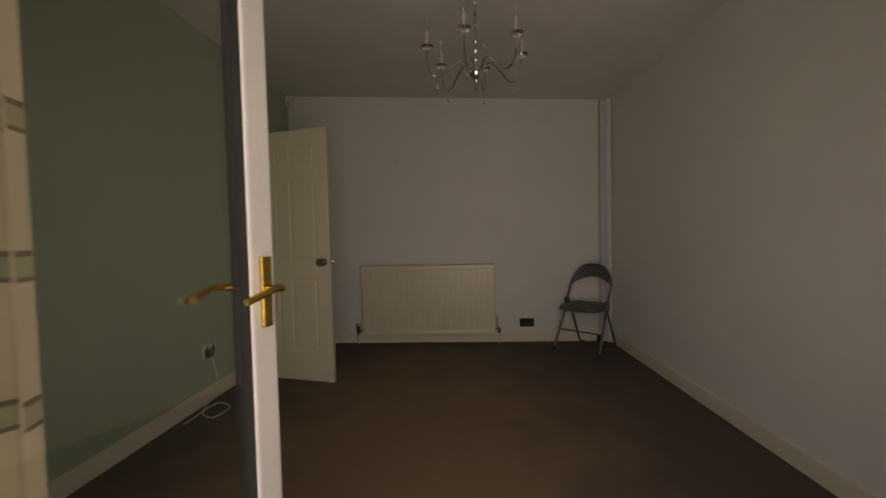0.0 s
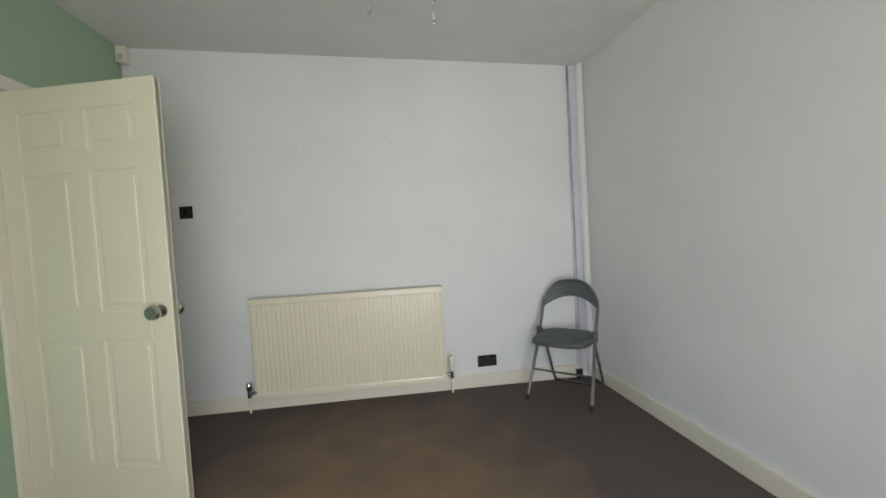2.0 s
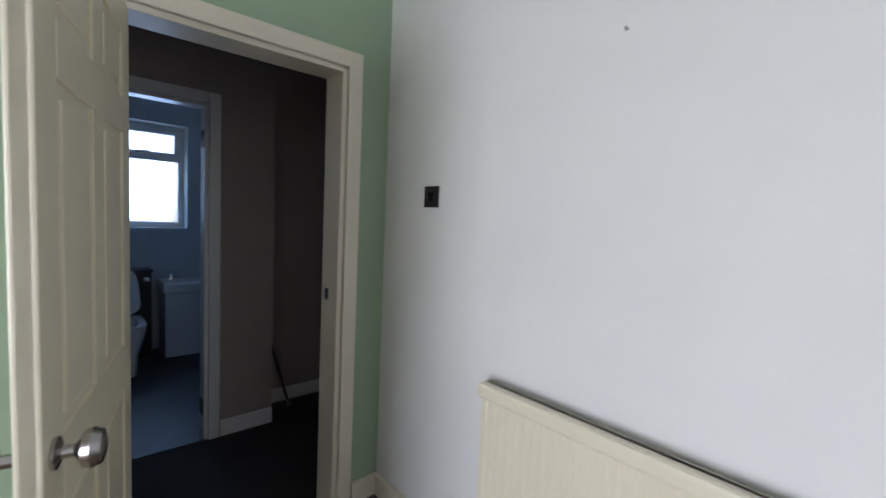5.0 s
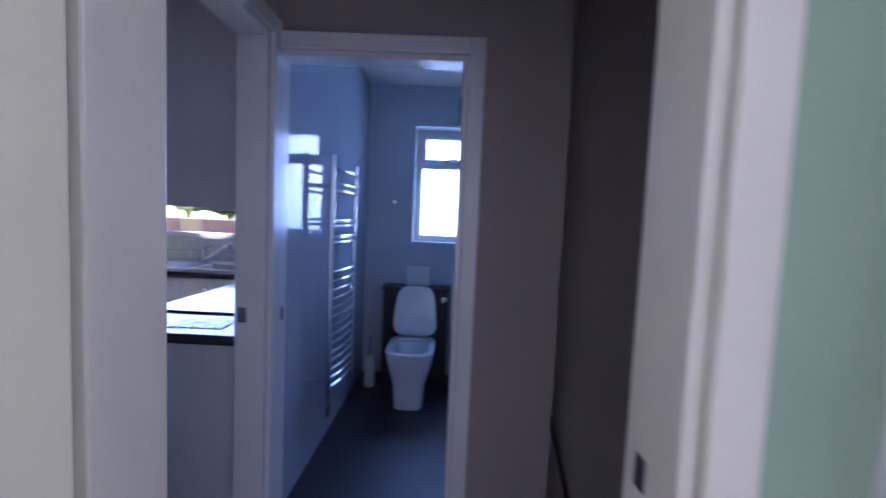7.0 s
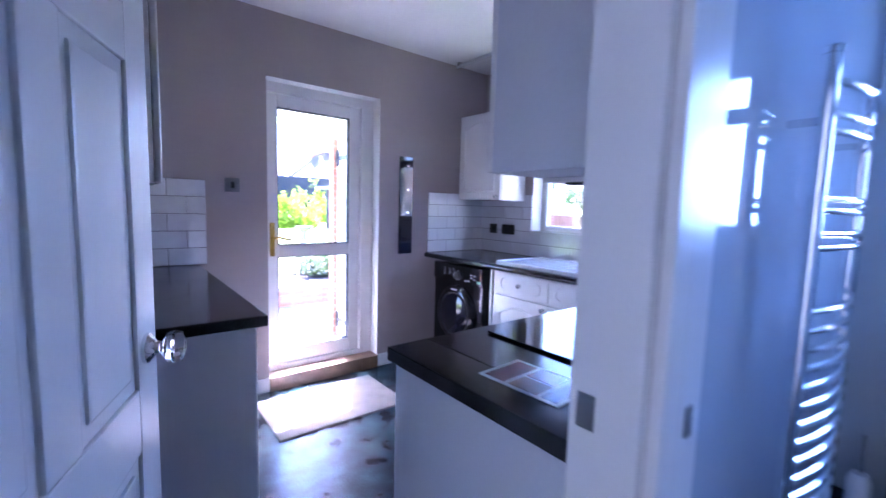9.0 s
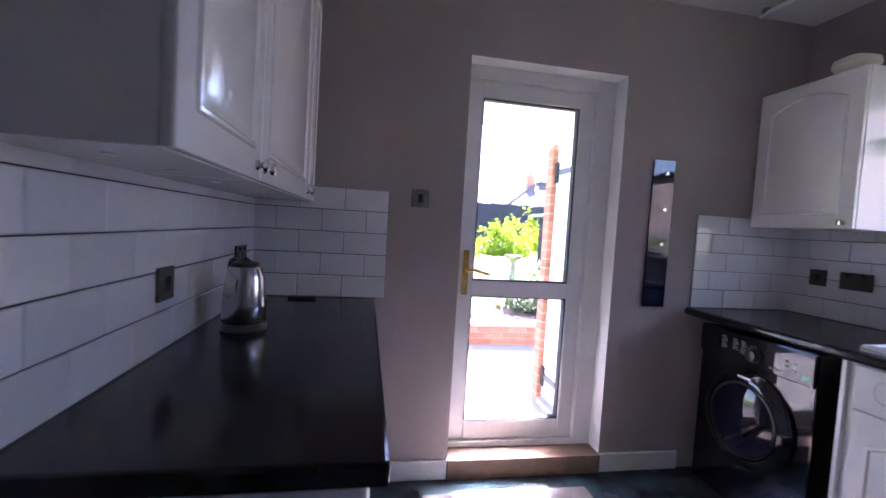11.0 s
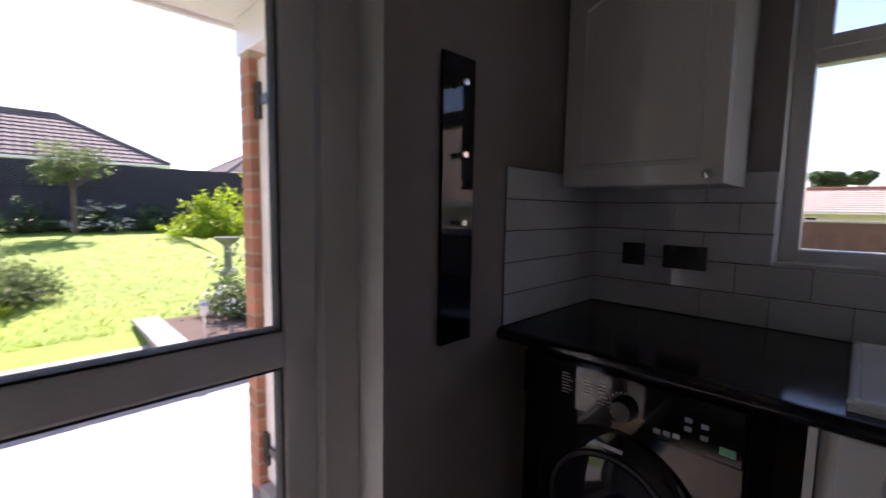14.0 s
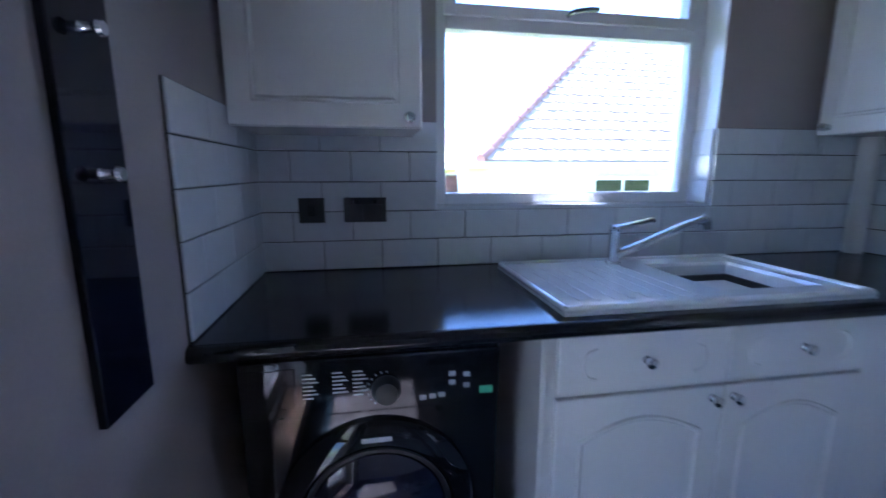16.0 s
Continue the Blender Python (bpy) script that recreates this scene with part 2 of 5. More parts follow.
def B(*boxes, bev=0.0):
    """A bmesh of boxes (x0, x1, y0, y1, z0, z1), with bevelled edges."""
    bm = bmesh.new()
    for x0, x1, y0, y1, z0, z1 in boxes:
        r = bmesh.ops.create_cube(bm, size=1, matrix=Matrix.LocRotScale(((x0 + x1) / 2, (y0 + y1) / 2, (z0 + z1) / 2), None, (abs(x1 - x0), abs(y1 - y0), abs(z1 - z0))))
        if bev:
            es = {e for v in r["verts"] for e in v.link_edges}
            bmesh.ops.bevel(bm, geom=list(es), offset=bev, segments=2, profile=0.6, affect="EDGES")
    return bm


def C(p0, p1, r0, r1=None, seg=16, bm=None, caps=True):
    """A rod or cone from p0 to p1."""
    bm = bm or bmesh.new()
    p0, p1 = Vector(p0), Vector(p1)
    d = p1 - p0
    bmesh.ops.create_cone(bm, cap_ends=caps, segments=seg, radius1=r0, radius2=r0 if r1 is None else r1, depth=d.length,
                          matrix=Matrix.Translation((p0 + p1) / 2) @ d.to_track_quat("Z", "Y").to_matrix().to_4x4())
    return bm


def L(profile, at=(0, 0, 0), axis=(0, 0, 1), seg=24, bm=None):
    """A turned shape: (radius, height) pairs spun about an axis through at."""
    bm = bm or bmesh.new()
    m = Matrix.Translation(at) @ Vector(axis).to_track_quat("Z", "Y").to_matrix().to_4x4()
    rings = []
    for r, h in profile:
        rings.append([bm.verts.new(m @ Vector((max(r, 1e-4) * math.cos(2 * math.pi * i / seg), max(r, 1e-4) * math.sin(2 * math.pi * i / seg), h))) for i in range(seg)])
    for a, b in zip(rings, rings[1:]):
        for i in range(seg):
            bm.faces.new((a[i], a[(i + 1) % seg], b[(i + 1) % seg], b[i]))
    bm.faces.new(rings[0][::-1])
    bm.faces.new(rings[-1])
    return bm


def T(points, r, seg=10, bm=None):
    """A bent tube along points."""
    bm = bm or bmesh.new()
    pts = [Vector(p) for p in points]
    rings, side = [], None
    for i, p in enumerate(pts):
        d = (pts[min(i + 1, len(pts) - 1)] - pts[max(i - 1, 0)]).normalized()
        side = (side - d * side.dot(d)).normalized() if side is not None else d.orthogonal().normalized()
        up = d.cross(side)
        rings.append([bm.verts.new(p + r * (math.cos(2 * math.pi * k / seg) * side + math.sin(2 * math.pi * k / seg) * up)) for k in range(seg)])
    for a, b in zip(rings, rings[1:]):
        for k in range(seg):
            bm.faces.new((a[k], a[(k + 1) % seg], b[(k + 1) % seg], b[k]))
    bm.faces.new(rings[0][::-1])
    bm.faces.new(rings[-1])
    return bm


def smooth_path(pts, n=8):
    """Points of a curve that passes through pts."""
    P = [Vector(p) for p in pts]
    P = [P[0] * 2 - P[1], *P, P[-1] * 2 - P[-2]]
    out = []
    for i in range(1, len(P) - 2):
        a, b, c, d = P[i - 1:i + 3]
        for k in range(n):
            u = k / n
            out.append(0.5 * ((2 * b) + (c - a) * u + (2 * a - 5 * b + 4 * c - d) * u * u + (3 * b - a - 3 * c + d) * u ** 3))
    return out + [P[-2]]


def wall(name, axis, p0, p1, a0, a1, z0, z1, holes, low, high, reveal, label):
    """A wall of real thickness between p0 and p1 on an axis, along a0..a1, with openings (a0, a1, z0, z1) through it."""
    us = sorted({a0, a1, *[v for h in holes for v in h[:2]]})
    zs = sorted({z0, z1, *[v for h in holes for v in h[2:]]})
    full = lambda i, j: 0 <= i < len(us) - 1 and 0 <= j < len(zs) - 1 and not any(
        h[0] < (us[i] + us[i + 1]) / 2 < h[1] and h[2] < (zs[j] + zs[j + 1]) / 2 < h[3] for h in holes)
    bm = bmesh.new()
    at = lambda p, u, z: bm.verts.new((p, u, z) if axis == "x" else (u, p, z))
    def quad(c, k):
        bm.faces.new([at(*v) for v in c]).material_index = k
    for i in range(len(us) - 1):
        for j in range(len(zs) - 1):
            if not full(i, j):
                continue
            u0, u1, w0, w1 = us[i], us[i + 1], zs[j], zs[j + 1]
            quad([(p0, u0, w0), (p0, u1, w0), (p0, u1, w1), (p0, u0, w1)], 0)
            quad([(p1, u0, w0), (p1, u1, w0), (p1, u1, w1), (p1, u0, w1)], 1)
            for di, dj, c in ((-1, 0, ((u0, w0), (u0, w1))), (1, 0, ((u1, w0), (u1, w1))), (0, -1, ((u0, w0), (u1, w0))), (0, 1, ((u0, w1), (u1, w1)))):
                if not full(i + di, j + dj):
                    (a, b), (c2, d2) = c
                    quad([(p0, a, b), (p1, a, b), (p1, c2, d2), (p0, c2, d2)], 2)
    bmesh.ops.remove_doubles(bm, verts=bm.verts, dist=1e-4)
    ob = link(name, bm, [low, high, reveal])
    ORG[ob] = Vector((0, 0, 0))
    return tagged(ob, label, "wall", kind="structure")


H = 2.53
# ---- the setting ----
def slab(name, boxes, material, label, category="floor"):
    ob = link(name, B(*boxes), material)
    ORG[ob] = Vector((0, 0, 0))
    return tagged(ob, label, category, kind="structure")


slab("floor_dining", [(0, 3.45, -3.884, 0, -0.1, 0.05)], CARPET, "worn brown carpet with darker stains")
slab("floor_lobby", [(-0.15, 0, -1.02, -0.2, -0.1, -0.002), (-1.5, -0.15, -1.22, 1.2, -0.1, -0.002)], CARPET_DARK, "dark carpet of the lobby")
slab("floor_bath", [(-3.25, -1.1, -1.29, 0.5, -0.1, 0.001)], SLATE, "dark grey tiled bathroom floor")
slab("floor_kitchen", [(-3.26, -0.3, -3.9, -1.22, -0.1, 0)], VINYL, "dark blue marbled vinyl floor with a sheen")
slab("ceiling", [(-3.5, -0.151, -4.13, 1.4, H, H + 0.15)], CEIL, "off-white textured ceiling", "ceiling")
# The dining-room ceiling sags a little towards the outer wall.
HD = 2.66
room_top = lambda x: 2.615 - 0.049 * x
top_dining = slab("ceiling_dining", [(-0.15, 3.62, -4.13, 0.2, 2.615, 2.715)], CEIL, "off-white textured ceiling of the dining room", "ceiling")
for v in top_dining.data.vertices:
    v.co.z -= 0.049 * v.co.x

# Unseen slab, added so its west overhang keeps sun out of the kitchen window.
slab("roof_slab", [(-3.95, 3.66, -4.131, 1.5, 2.725, 2.86)], RENDERED, "plain unseen slab added to shade the outer wall's windows", "roof")
wall_far = wall("wall_far", "y", 0, 0.2, -0.15, 3.5, 0, HD, [], WALL_WHITE, WALL_TAUPE, WALL_WHITE, "plain white painted wall")
wall_east = wall("wall_east", "x", 3.255, 3.5, -4.13, 0, 0, HD, [], WALL_WHITE, RENDERED, WALL_WHITE, "plain white painted wall")
for v in wall_east.data.vertices:
    v.co.x -= 0.035 * v.co.y
wall_green = wall("wall_green", "x", -0.15, 0, -4.13, 0, 0, HD, [(-1.0, -0.215, 0, 2.02)], WALL_TAUPE, WALL_GREEN, WALL_WHITE, "pale green painted wall with a doorway")
wall_patio = wall("wall_patio", "y", -4.13, -3.885, 0, 3.39, 0, HD, [(1.08, 2.8, 0, 2.1)], RENDERED, WALL_WHITE, UPVC, "garden wall of the room with a glazed opening")
wall_kitchen_side = wall("wall_kitchen_side", "x", -0.32, -0.151, -3.885, -1.311, 0, H, [], WALL_TAUPE, WALL_TAUPE, WALL_TAUPE, "taupe kitchen wall behind the cupboards")
wall_garden = wall("wall_garden", "y", -4.13, -3.885, -3.5, -0.15, 0, H, [(-2.135, -1.292, 0.0, 2.12)], RENDERED, WALL_TAUPE, WALL_WHITE, "taupe kitchen wall with the garden door")
wall_west = wall("wall_west", "x", -3.5, -3.254, -3.885, 1.2, 0, H, [(-3.275, -2.15, 1.122, 2.1), (-0.87, -0.2, 1.19, 2.19)], RENDERED, WALL_TAUPE, WHITE_GLOSS, "outer wall with the kitchen and bathroom windows")
wall_bath = wall("wall_bath", "x", -1.2, -1.1, -1.31, -0.11, 0, H, [(-1.217, -0.49, 0, 2.0)], WALL_BLUE, WALL_TAUPE, WHITE_GLOSS, "taupe lobby wall with the bathroom doorway")
wall_tiled = wall("wall_tiled", "y", -1.4, -1.29, -3.254, -1.2, 0, H, [], WALL_TAUPE, WALL_BLUE, WALL_TAUPE, "tiled taupe wall between kitchen and bathroom")
wall_between = wall("wall_between", "y", -1.31, -1.2, -1.1, -0.151, 0, H, [(-1.03, -0.215, 0, 2.03)], WALL_TAUPE, WALL_TAUPE, WHITE_GLOSS, "taupe wall between lobby and kitchen with a doorway")
wall_recess = wall("wall_recess", "x", -1.48, -1.38, -0.11, 1.2, 0, H, [], WALL_BLUE, WALL_TAUPE, WALL_TAUPE, "taupe wall of the lobby recess")
wall_return = wall("wall_return", "y", -0.16, -0.11, -1.48, -1.2, 0, H, [], WALL_BLUE, WALL_TAUPE, WALL_TAUPE, "short return wall of the recess")
wall_hall = wall("wall_hall", "y", 1.1, 1.2, -1.38, -0.151, 0, H, [], WALL_TAUPE, WALL_TAUPE, WALL_TAUPE, "taupe end wall of the lobby")
wall_hall_side = wall("wall_hall_side", "x", -0.15, -0.02, 0.2, 1.1, 0, H, [], WALL_TAUPE, WALL_TAUPE, WALL_TAUPE, "taupe side wall of the lobby")
wall_bath_end = wall("wall_bath_end", "y", 0.45, 0.55, -3.254, -1.48, 0, H, [], WALL_BLUE, WALL_BLUE, WALL_BLUE, "pale grey bathroom end wall")
wall("wall_bath_lining", "x", -3.2535, -3.215, -1.29, 0.45, 0, H, [(-0.87, -0.2, 1.19, 2.19)], WALL_BLUE, WALL_BLUE, WALL_BLUE, "pale grey bathroom wall round the window")
slab("wall_bath_panel", [(-3.214, -1.201, -1.289, -1.275, 0, H)], BATH_TILE, "glossy pale wall panelling of the bathroom", "wall")


def trim(name, boxes, material, label, bev=0.004):
    ob = link(name, B(*boxes, bev=bev), material)
    return tagged(ob, label, "trim", kind="structure")


SK = 0.15
trim("baseboard_dining", [(0.02, 3.24, -0.02, 0, 0.05, SK), (0, 0.02, -3.885, -1.07, 0.05, SK), (0, 0.02, -0.145, 0, 0.05, SK)], CREAM_TRIM, "cream painted skirting board")
skirt_east = trim("baseboard_east", [(3.235, 3.255, -3.885, -0.02, 0.05, SK)], CREAM_TRIM, "cream painted skirting board")
for v in skirt_east.data.vertices:
    v.co.x -= 0.035 * v.co.y
trim("baseboard_lobby", [(-1.1, -1.085, -0.425, -0.11, 0, 0.1), (-1.38, -1.365, -0.11, 1.1, 0, 0.1)], WHITE_GLOSS, "white painted skirting board of the lobby")
trim("baseboard_kitchen", [(-2.61, -2.137, -3.885, -3.87, 0, 0.1), (-1.29, -0.87, -3.885, -3.87, 0, 0.1)], WHITE_GLOSS, "white painted skirting board of the kitchen")


def architrave(name, axis, face, out, a0, a1, top, material, label, jamb, w=0.065):
    """Frame boards round a doorway, with the lining through the wall."""
    t = out * 0.018
    j0, j1 = jamb
    f0, f1 = sorted((face, face + t))
    rows = [(f0, f1, a0 - w, a0, 0, top + w), (f0, f1, a1, a1 + w, 0, top + w), (f0, f1, a0, a1, top, top + w),
            (j0, j1, a0, a0 + 0.022, 0, top), (j0, j1, a1 - 0.022, a1, 0, top), (j0, j1, a0 + 0.022, a1 - 0.022, top - 0.022, top)]
    if axis == "y":
        rows = [(c, d, a, b, e, f) for a, b, c, d, e, f in rows]
    return trim(name, rows, material, label)


architrave("door_frame_dining", "x", 0, 1, -1.0, -0.215, 2.02, CREAM_TRIM, "cream painted door frame", (-0.152, -0.001))
architrave("door_frame_bath", "x", -1.1, 1, -1.217, -0.49, 2.0, WHITE_GLOSS, "white painted bathroom door frame", (-1.2, -1.101), 0.06)
architrave("door_frame_kitchen", "y", -1.2, 1, -1.03, -0.215, 2.03, WHITE_GLOSS, "white painted kitchen door frame", (-1.312, -1.201), 0.06)
tagged(link("strike_plate", B((-0.11, -0.08, -0.2405, -0.2365, 1.01, 1.06), bev=0.0015), STEEL), "small steel strike plate on the door frame", "strike plate")
tagged(link("strike_plate", B((-1.0085, -1.005, -1.297, -1.267, 0.985, 1.04), bev=0.0015), STEEL), "small steel strike plate on the door frame", "strike plate")
tagged(link("strike_plate", B((-1.165, -1.14, -1.1955, -1.192, 0.965, 1.015), bev=0.0015), STEEL), "small steel strike plate on the bathroom door frame", "strike plate")
hinges = thing("hinge_set", "two dark hinge plates on the white door frame", "hinge", (-1.15, -0.512, 0.2))
for z in (0.2, 1.8):
    part("hinge_plate", B((-1.19, -1.115, -0.5185, -0.5125, z - 0.05, z + 0.05), bev=0.002), BLACK_MATT, hinges)

# ---- doors ----
def panel_door(name, label, m, w, h, material, knob_mat, crystal=False, kx=0.065, kz=1.0):
    """A six-panel door: hinge at the origin, leaf along +x, thickness along y."""
    d = thing(name, label, "door", m=m, kind="structure")
    th = 0.036
    s, mid = 0.105, 0.095
    px = (w - 2 * s - mid) / 2
    rows = [(0.22, 0.80), (0.93, 1.55), (1.65, h - 0.11)]
    cols = [(s, s + px), (s + px + mid, w - s)]
    bm = B((0, w, -th / 2 + 0.008, th / 2 - 0.008, 0, h))
    rails = [(0, s, 0, h), (w - s, w, 0, h), (s + px, s + px + mid, 0.22, 0.80), (s + px, s + px + mid, 0.93, 1.55), (s + px, s + px + mid, 1.65, h - 0.11), (s, w - s, 0, 0.22), (s, w - s, 0.80, 0.93), (s, w - s, 1.55, 1.65), (s, w - s, h - 0.11, h)]
    for x0, x1, z0, z1 in rails:
        add = B((x0, x1, -th / 2, th / 2, z0, z1), bev=0.004)
        me = bpy.data.meshes.new("tmp")
        add.to_mesh(me)
        add.free()
        bm.from_mesh(me)
        bpy.data.meshes.remove(me)
    part("leaf", bm, material, d)
    for x0, x1 in cols:
        for z0, z1 in rows:
            part("panel", B((x0 + 0.028, x1 - 0.028, -th / 2 + 0.002, th / 2 - 0.002, z0 + 0.028, z1 - 0.028), bev=0.006), material, d)
    for sgn in (-1, 1):
        k = part("knob", L([(0.027, 0), (0.027, 0.006), (0.011, 0.012), (0.011, 0.028), (0.03, 0.04), (0.034, 0.052), (0.028, 0.066), (0.012, 0.071)], (w - kx, sgn * th / 2, kz), (0, sgn, 0), 16 if crystal else 24),
                 CRYSTAL if crystal else knob_mat, d, "clear crystal knob" if crystal else "polished metal knob", not crystal)
        if crystal:
            part("collar", L([(0.03, 0), (0.03, 0.008), (0.014, 0.02), (0.012, 0.026)], (w - kx, sgn * (th / 2 - 0.001), kz), (0, sgn, 0)), CHROME, k, "", True)
    return d


panel_door("door_1", "cream six-panel door standing open into the room", pose(0.022, -0.988, 0.052, 0, 0, -13.6), 0.785, 1.936, CREAM, STEEL, kx=0.05, kz=0.925)
panel_door("door_2", "white six-panel kitchen door with crystal knobs, standing open", pose(-0.252, -1.325, 0.008, 0, 0, -110), 0.755, 1.975, WHITE_GLOSS, CHROME, True)


def glazed_leaf(name, label, m, w, h, rail=None, st=0.085, plate_z=(0.79, 1.025), panes=((-0.008, 0.008),)):
    """A white glazed door leaf: hinge at the origin, leaf along +x, handle near the far edge."""
    d = thing(name, label, "door", m=m, kind="structure")
    th = 0.06
    bars = [(0, st, 0, h), (w - st, w, 0, h), (st, w - st, 0, 0.1), (st, w - st, h - st, h)]
    if rail:
        bars.append((st, w - st, *rail))
    for x0, x1, z0, z1 in bars:
        part("frame_bar", B((x0, x1, -th / 2, th / 2, z0, z1), bev=0.008), UPVC, d)
    zs = [(0.1, rail[0]), (rail[1], h - st)] if rail else [(0.1, h - st)]
    for z0, z1 in zs:
        p = part("pane", B(*[(st - 0.006, w - st + 0.006, a, b, z0 - 0.006, z1 + 0.006) for a, b in panes]), CLEAR, d, "clear glass pane")
        p.visible_shadow = False
        part("gasket", B((st, st + 0.006, -0.024, 0.024, z0, z1), (w - st - 0.006, w - st, -0.024, 0.024, z0, z1), (st, w - st, -0.024, 0.024, z0, z0 + 0.006), (st, w - st, -0.024, 0.024, z1 - 0.006, z1)), RUBBER, d, "black rubber seal")
    hx = w - st / 2
    lz = plate_z[0] * 0.45 + plate_z[1] * 0.55
    for sgn in (-1, 1):
        hp = part("handle_plate", B((hx - 0.016, hx + 0.016, sgn * th / 2, sgn * (th / 2 + 0.012), *plate_z), bev=0.004), BRASS, d, "long brass handle plate")
        part("lever", T(smooth_path([(hx, sgn * (th / 2 + 0.01), lz), (hx, sgn * (th / 2 + 0.05), lz), (hx - 0.03, sgn * (th / 2 + 0.058), lz + 0.004), (hx - 0.075, sgn * (th / 2 + 0.055), lz - 0.005), (hx - 0.12, sgn * (th / 2 + 0.05), lz - 0.015)], 6), 0.0085), BRASS, hp, "curved brass lever", True)
    for z in (0.25, 1.0, 1.8):
        part("hinge", B((-0.012, 0.012, -th / 2 - 0.018, -th / 2 + 0.01, z - 0.045, z + 0.045), bev=0.004), UPVC, d)
    return d


# Garden door of the kitchen, closed, hung on its far jamb.
glazed_leaf("door_3", "white glazed garden door with a brass handle, closed", pose(-2.022, -4.03, 0.14, 0, 0, 0), 0.712, 1.905, (0.78, 0.865))
trim("door_frame_garden", [(-2.133, -2.03, -4.08, -3.985, 0.1, 2.118), (-1.305, -1.294, -4.08, -3.985, 0.1, 2.118), (-2.03, -1.305, -4.08, -3.985, 2.05, 2.118), (-2.03, -1.305, -4.08, -3.985, 0.1, 0.136)], UPVC, "white door frame in the garden wall")
slab("door_step", [(-2.134, -1.293, -4.1, -3.865, 0.0, 0.098)], WOOD, "stained wooden step below the garden door", "step")
# Patio doors of the dining room, both leaves open into the room.
glazed_leaf("door_4", "white glazed patio door leaf with brass handle, open", pose(1.145, -4.02, 0.03, 0, 0, 78.0), 0.75, 2.0, st=0.085, plate_z=(0.935, 1.105), panes=((-0.012, -0.008), (0.008, 0.012)))
glazed_leaf("door_5", "white glazed patio door leaf with brass handle, open", pose(2.78, -4.06, 0.03, 0, 0, 60), 0.66, 2.0, st=0.07, plate_z=(0.935, 1.105))
trim("door_frame_patio", [(1.08, 1.115, -4.1, -4.02, 0, 2.1), (2.785, 2.8, -4.1, -4.02, 0, 2.1), (1.115, 2.785, -4.1, -4.02, 2.045, 2.1)], UPVC, "white patio door frame")
slab("door_sill", [(1.115, 2.785, -4.13, -3.885, -0.1, 0.012)], UPVC, "white sill of the patio doors", "sill")


def window(name, label, x, y0, y1, z0, z1, transom, pane, handle_y):
    """A white window with an opening light above a fixed pane, in a wall that faces east."""
    d = thing(name, label, "window", (x, (y0 + y1) / 2, z0), kind="structure")
    f = 0.055
    part("window_frame", B((x - 0.03, x + 0.03, y0, y0 + f, z0, z1), (x - 0.03, x + 0.03, y1 - f, y1, z0, z1), (x - 0.03, x + 0.03, y0 + f, y1 - f, z0, z0 + f), (x - 0.03, x + 0.03, y0 + f, y1 - f, z1 - f, z1),
                           (x - 0.03, x + 0.03, y0 + f, y1 - f, transom - 0.025, transom + 0.025), bev=0.006), UPVC, d)
    s = part("top_light", B((x - 0.02, x + 0.045, y0 + f - 0.01, y0 + f + 0.035, transom + 0.02, z1 - f + 0.01), (x - 0.02, x + 0.045, y1 - f - 0.035, y1 - f + 0.01, transom + 0.02, z1 - f + 0.01),
                            (x - 0.02, x + 0.045, y0 + f + 0.035, y1 - f - 0.035, transom + 0.02, transom + 0.06), (x - 0.02, x + 0.045, y0 + f + 0.035, y1 - f - 0.035, z1 - f - 0.03, z1 - f + 0.01), bev=0.006), UPVC, d)
    for a, b in ((z0 + f, transom - 0.025), (transom + 0.06, z1 - f - 0.03)):
        p = part("pane", B((x - 0.008, x + 0.004, y0 + f - 0.01, y1 - f + 0.01, a - 0.005, b + 0.005)), pane, d)
        p.visible_shadow = False
    h = part("handle", T(smooth_path([(x + 0.045, handle_y, transom + 0.04), (x + 0.075, handle_y, transom + 0.042), (x + 0.085, handle_y + 0.05, transom + 0.05), (x + 0.08, handle_y + 0.1, transom + 0.055)], 5), 0.009), GREY_METAL, d, "grey metal catch", True)
    return d


window("window_1", "white kitchen window with an opening top light", -3.40, -3.275, -2.15, 1.122, 2.1, 1.80, CLEAR, -2.75)
window("window_2", "white bathroom window with obscured glass", -3.40, -0.87, -0.2, 1.19, 2.19, 1.87, FROSTED, -0.6)
slab("window_sill", [(-3.37, -3.252, -3.274, -2.151, 1.122, 1.135)], TILE, "white tiled sill of the kitchen window", "sill")

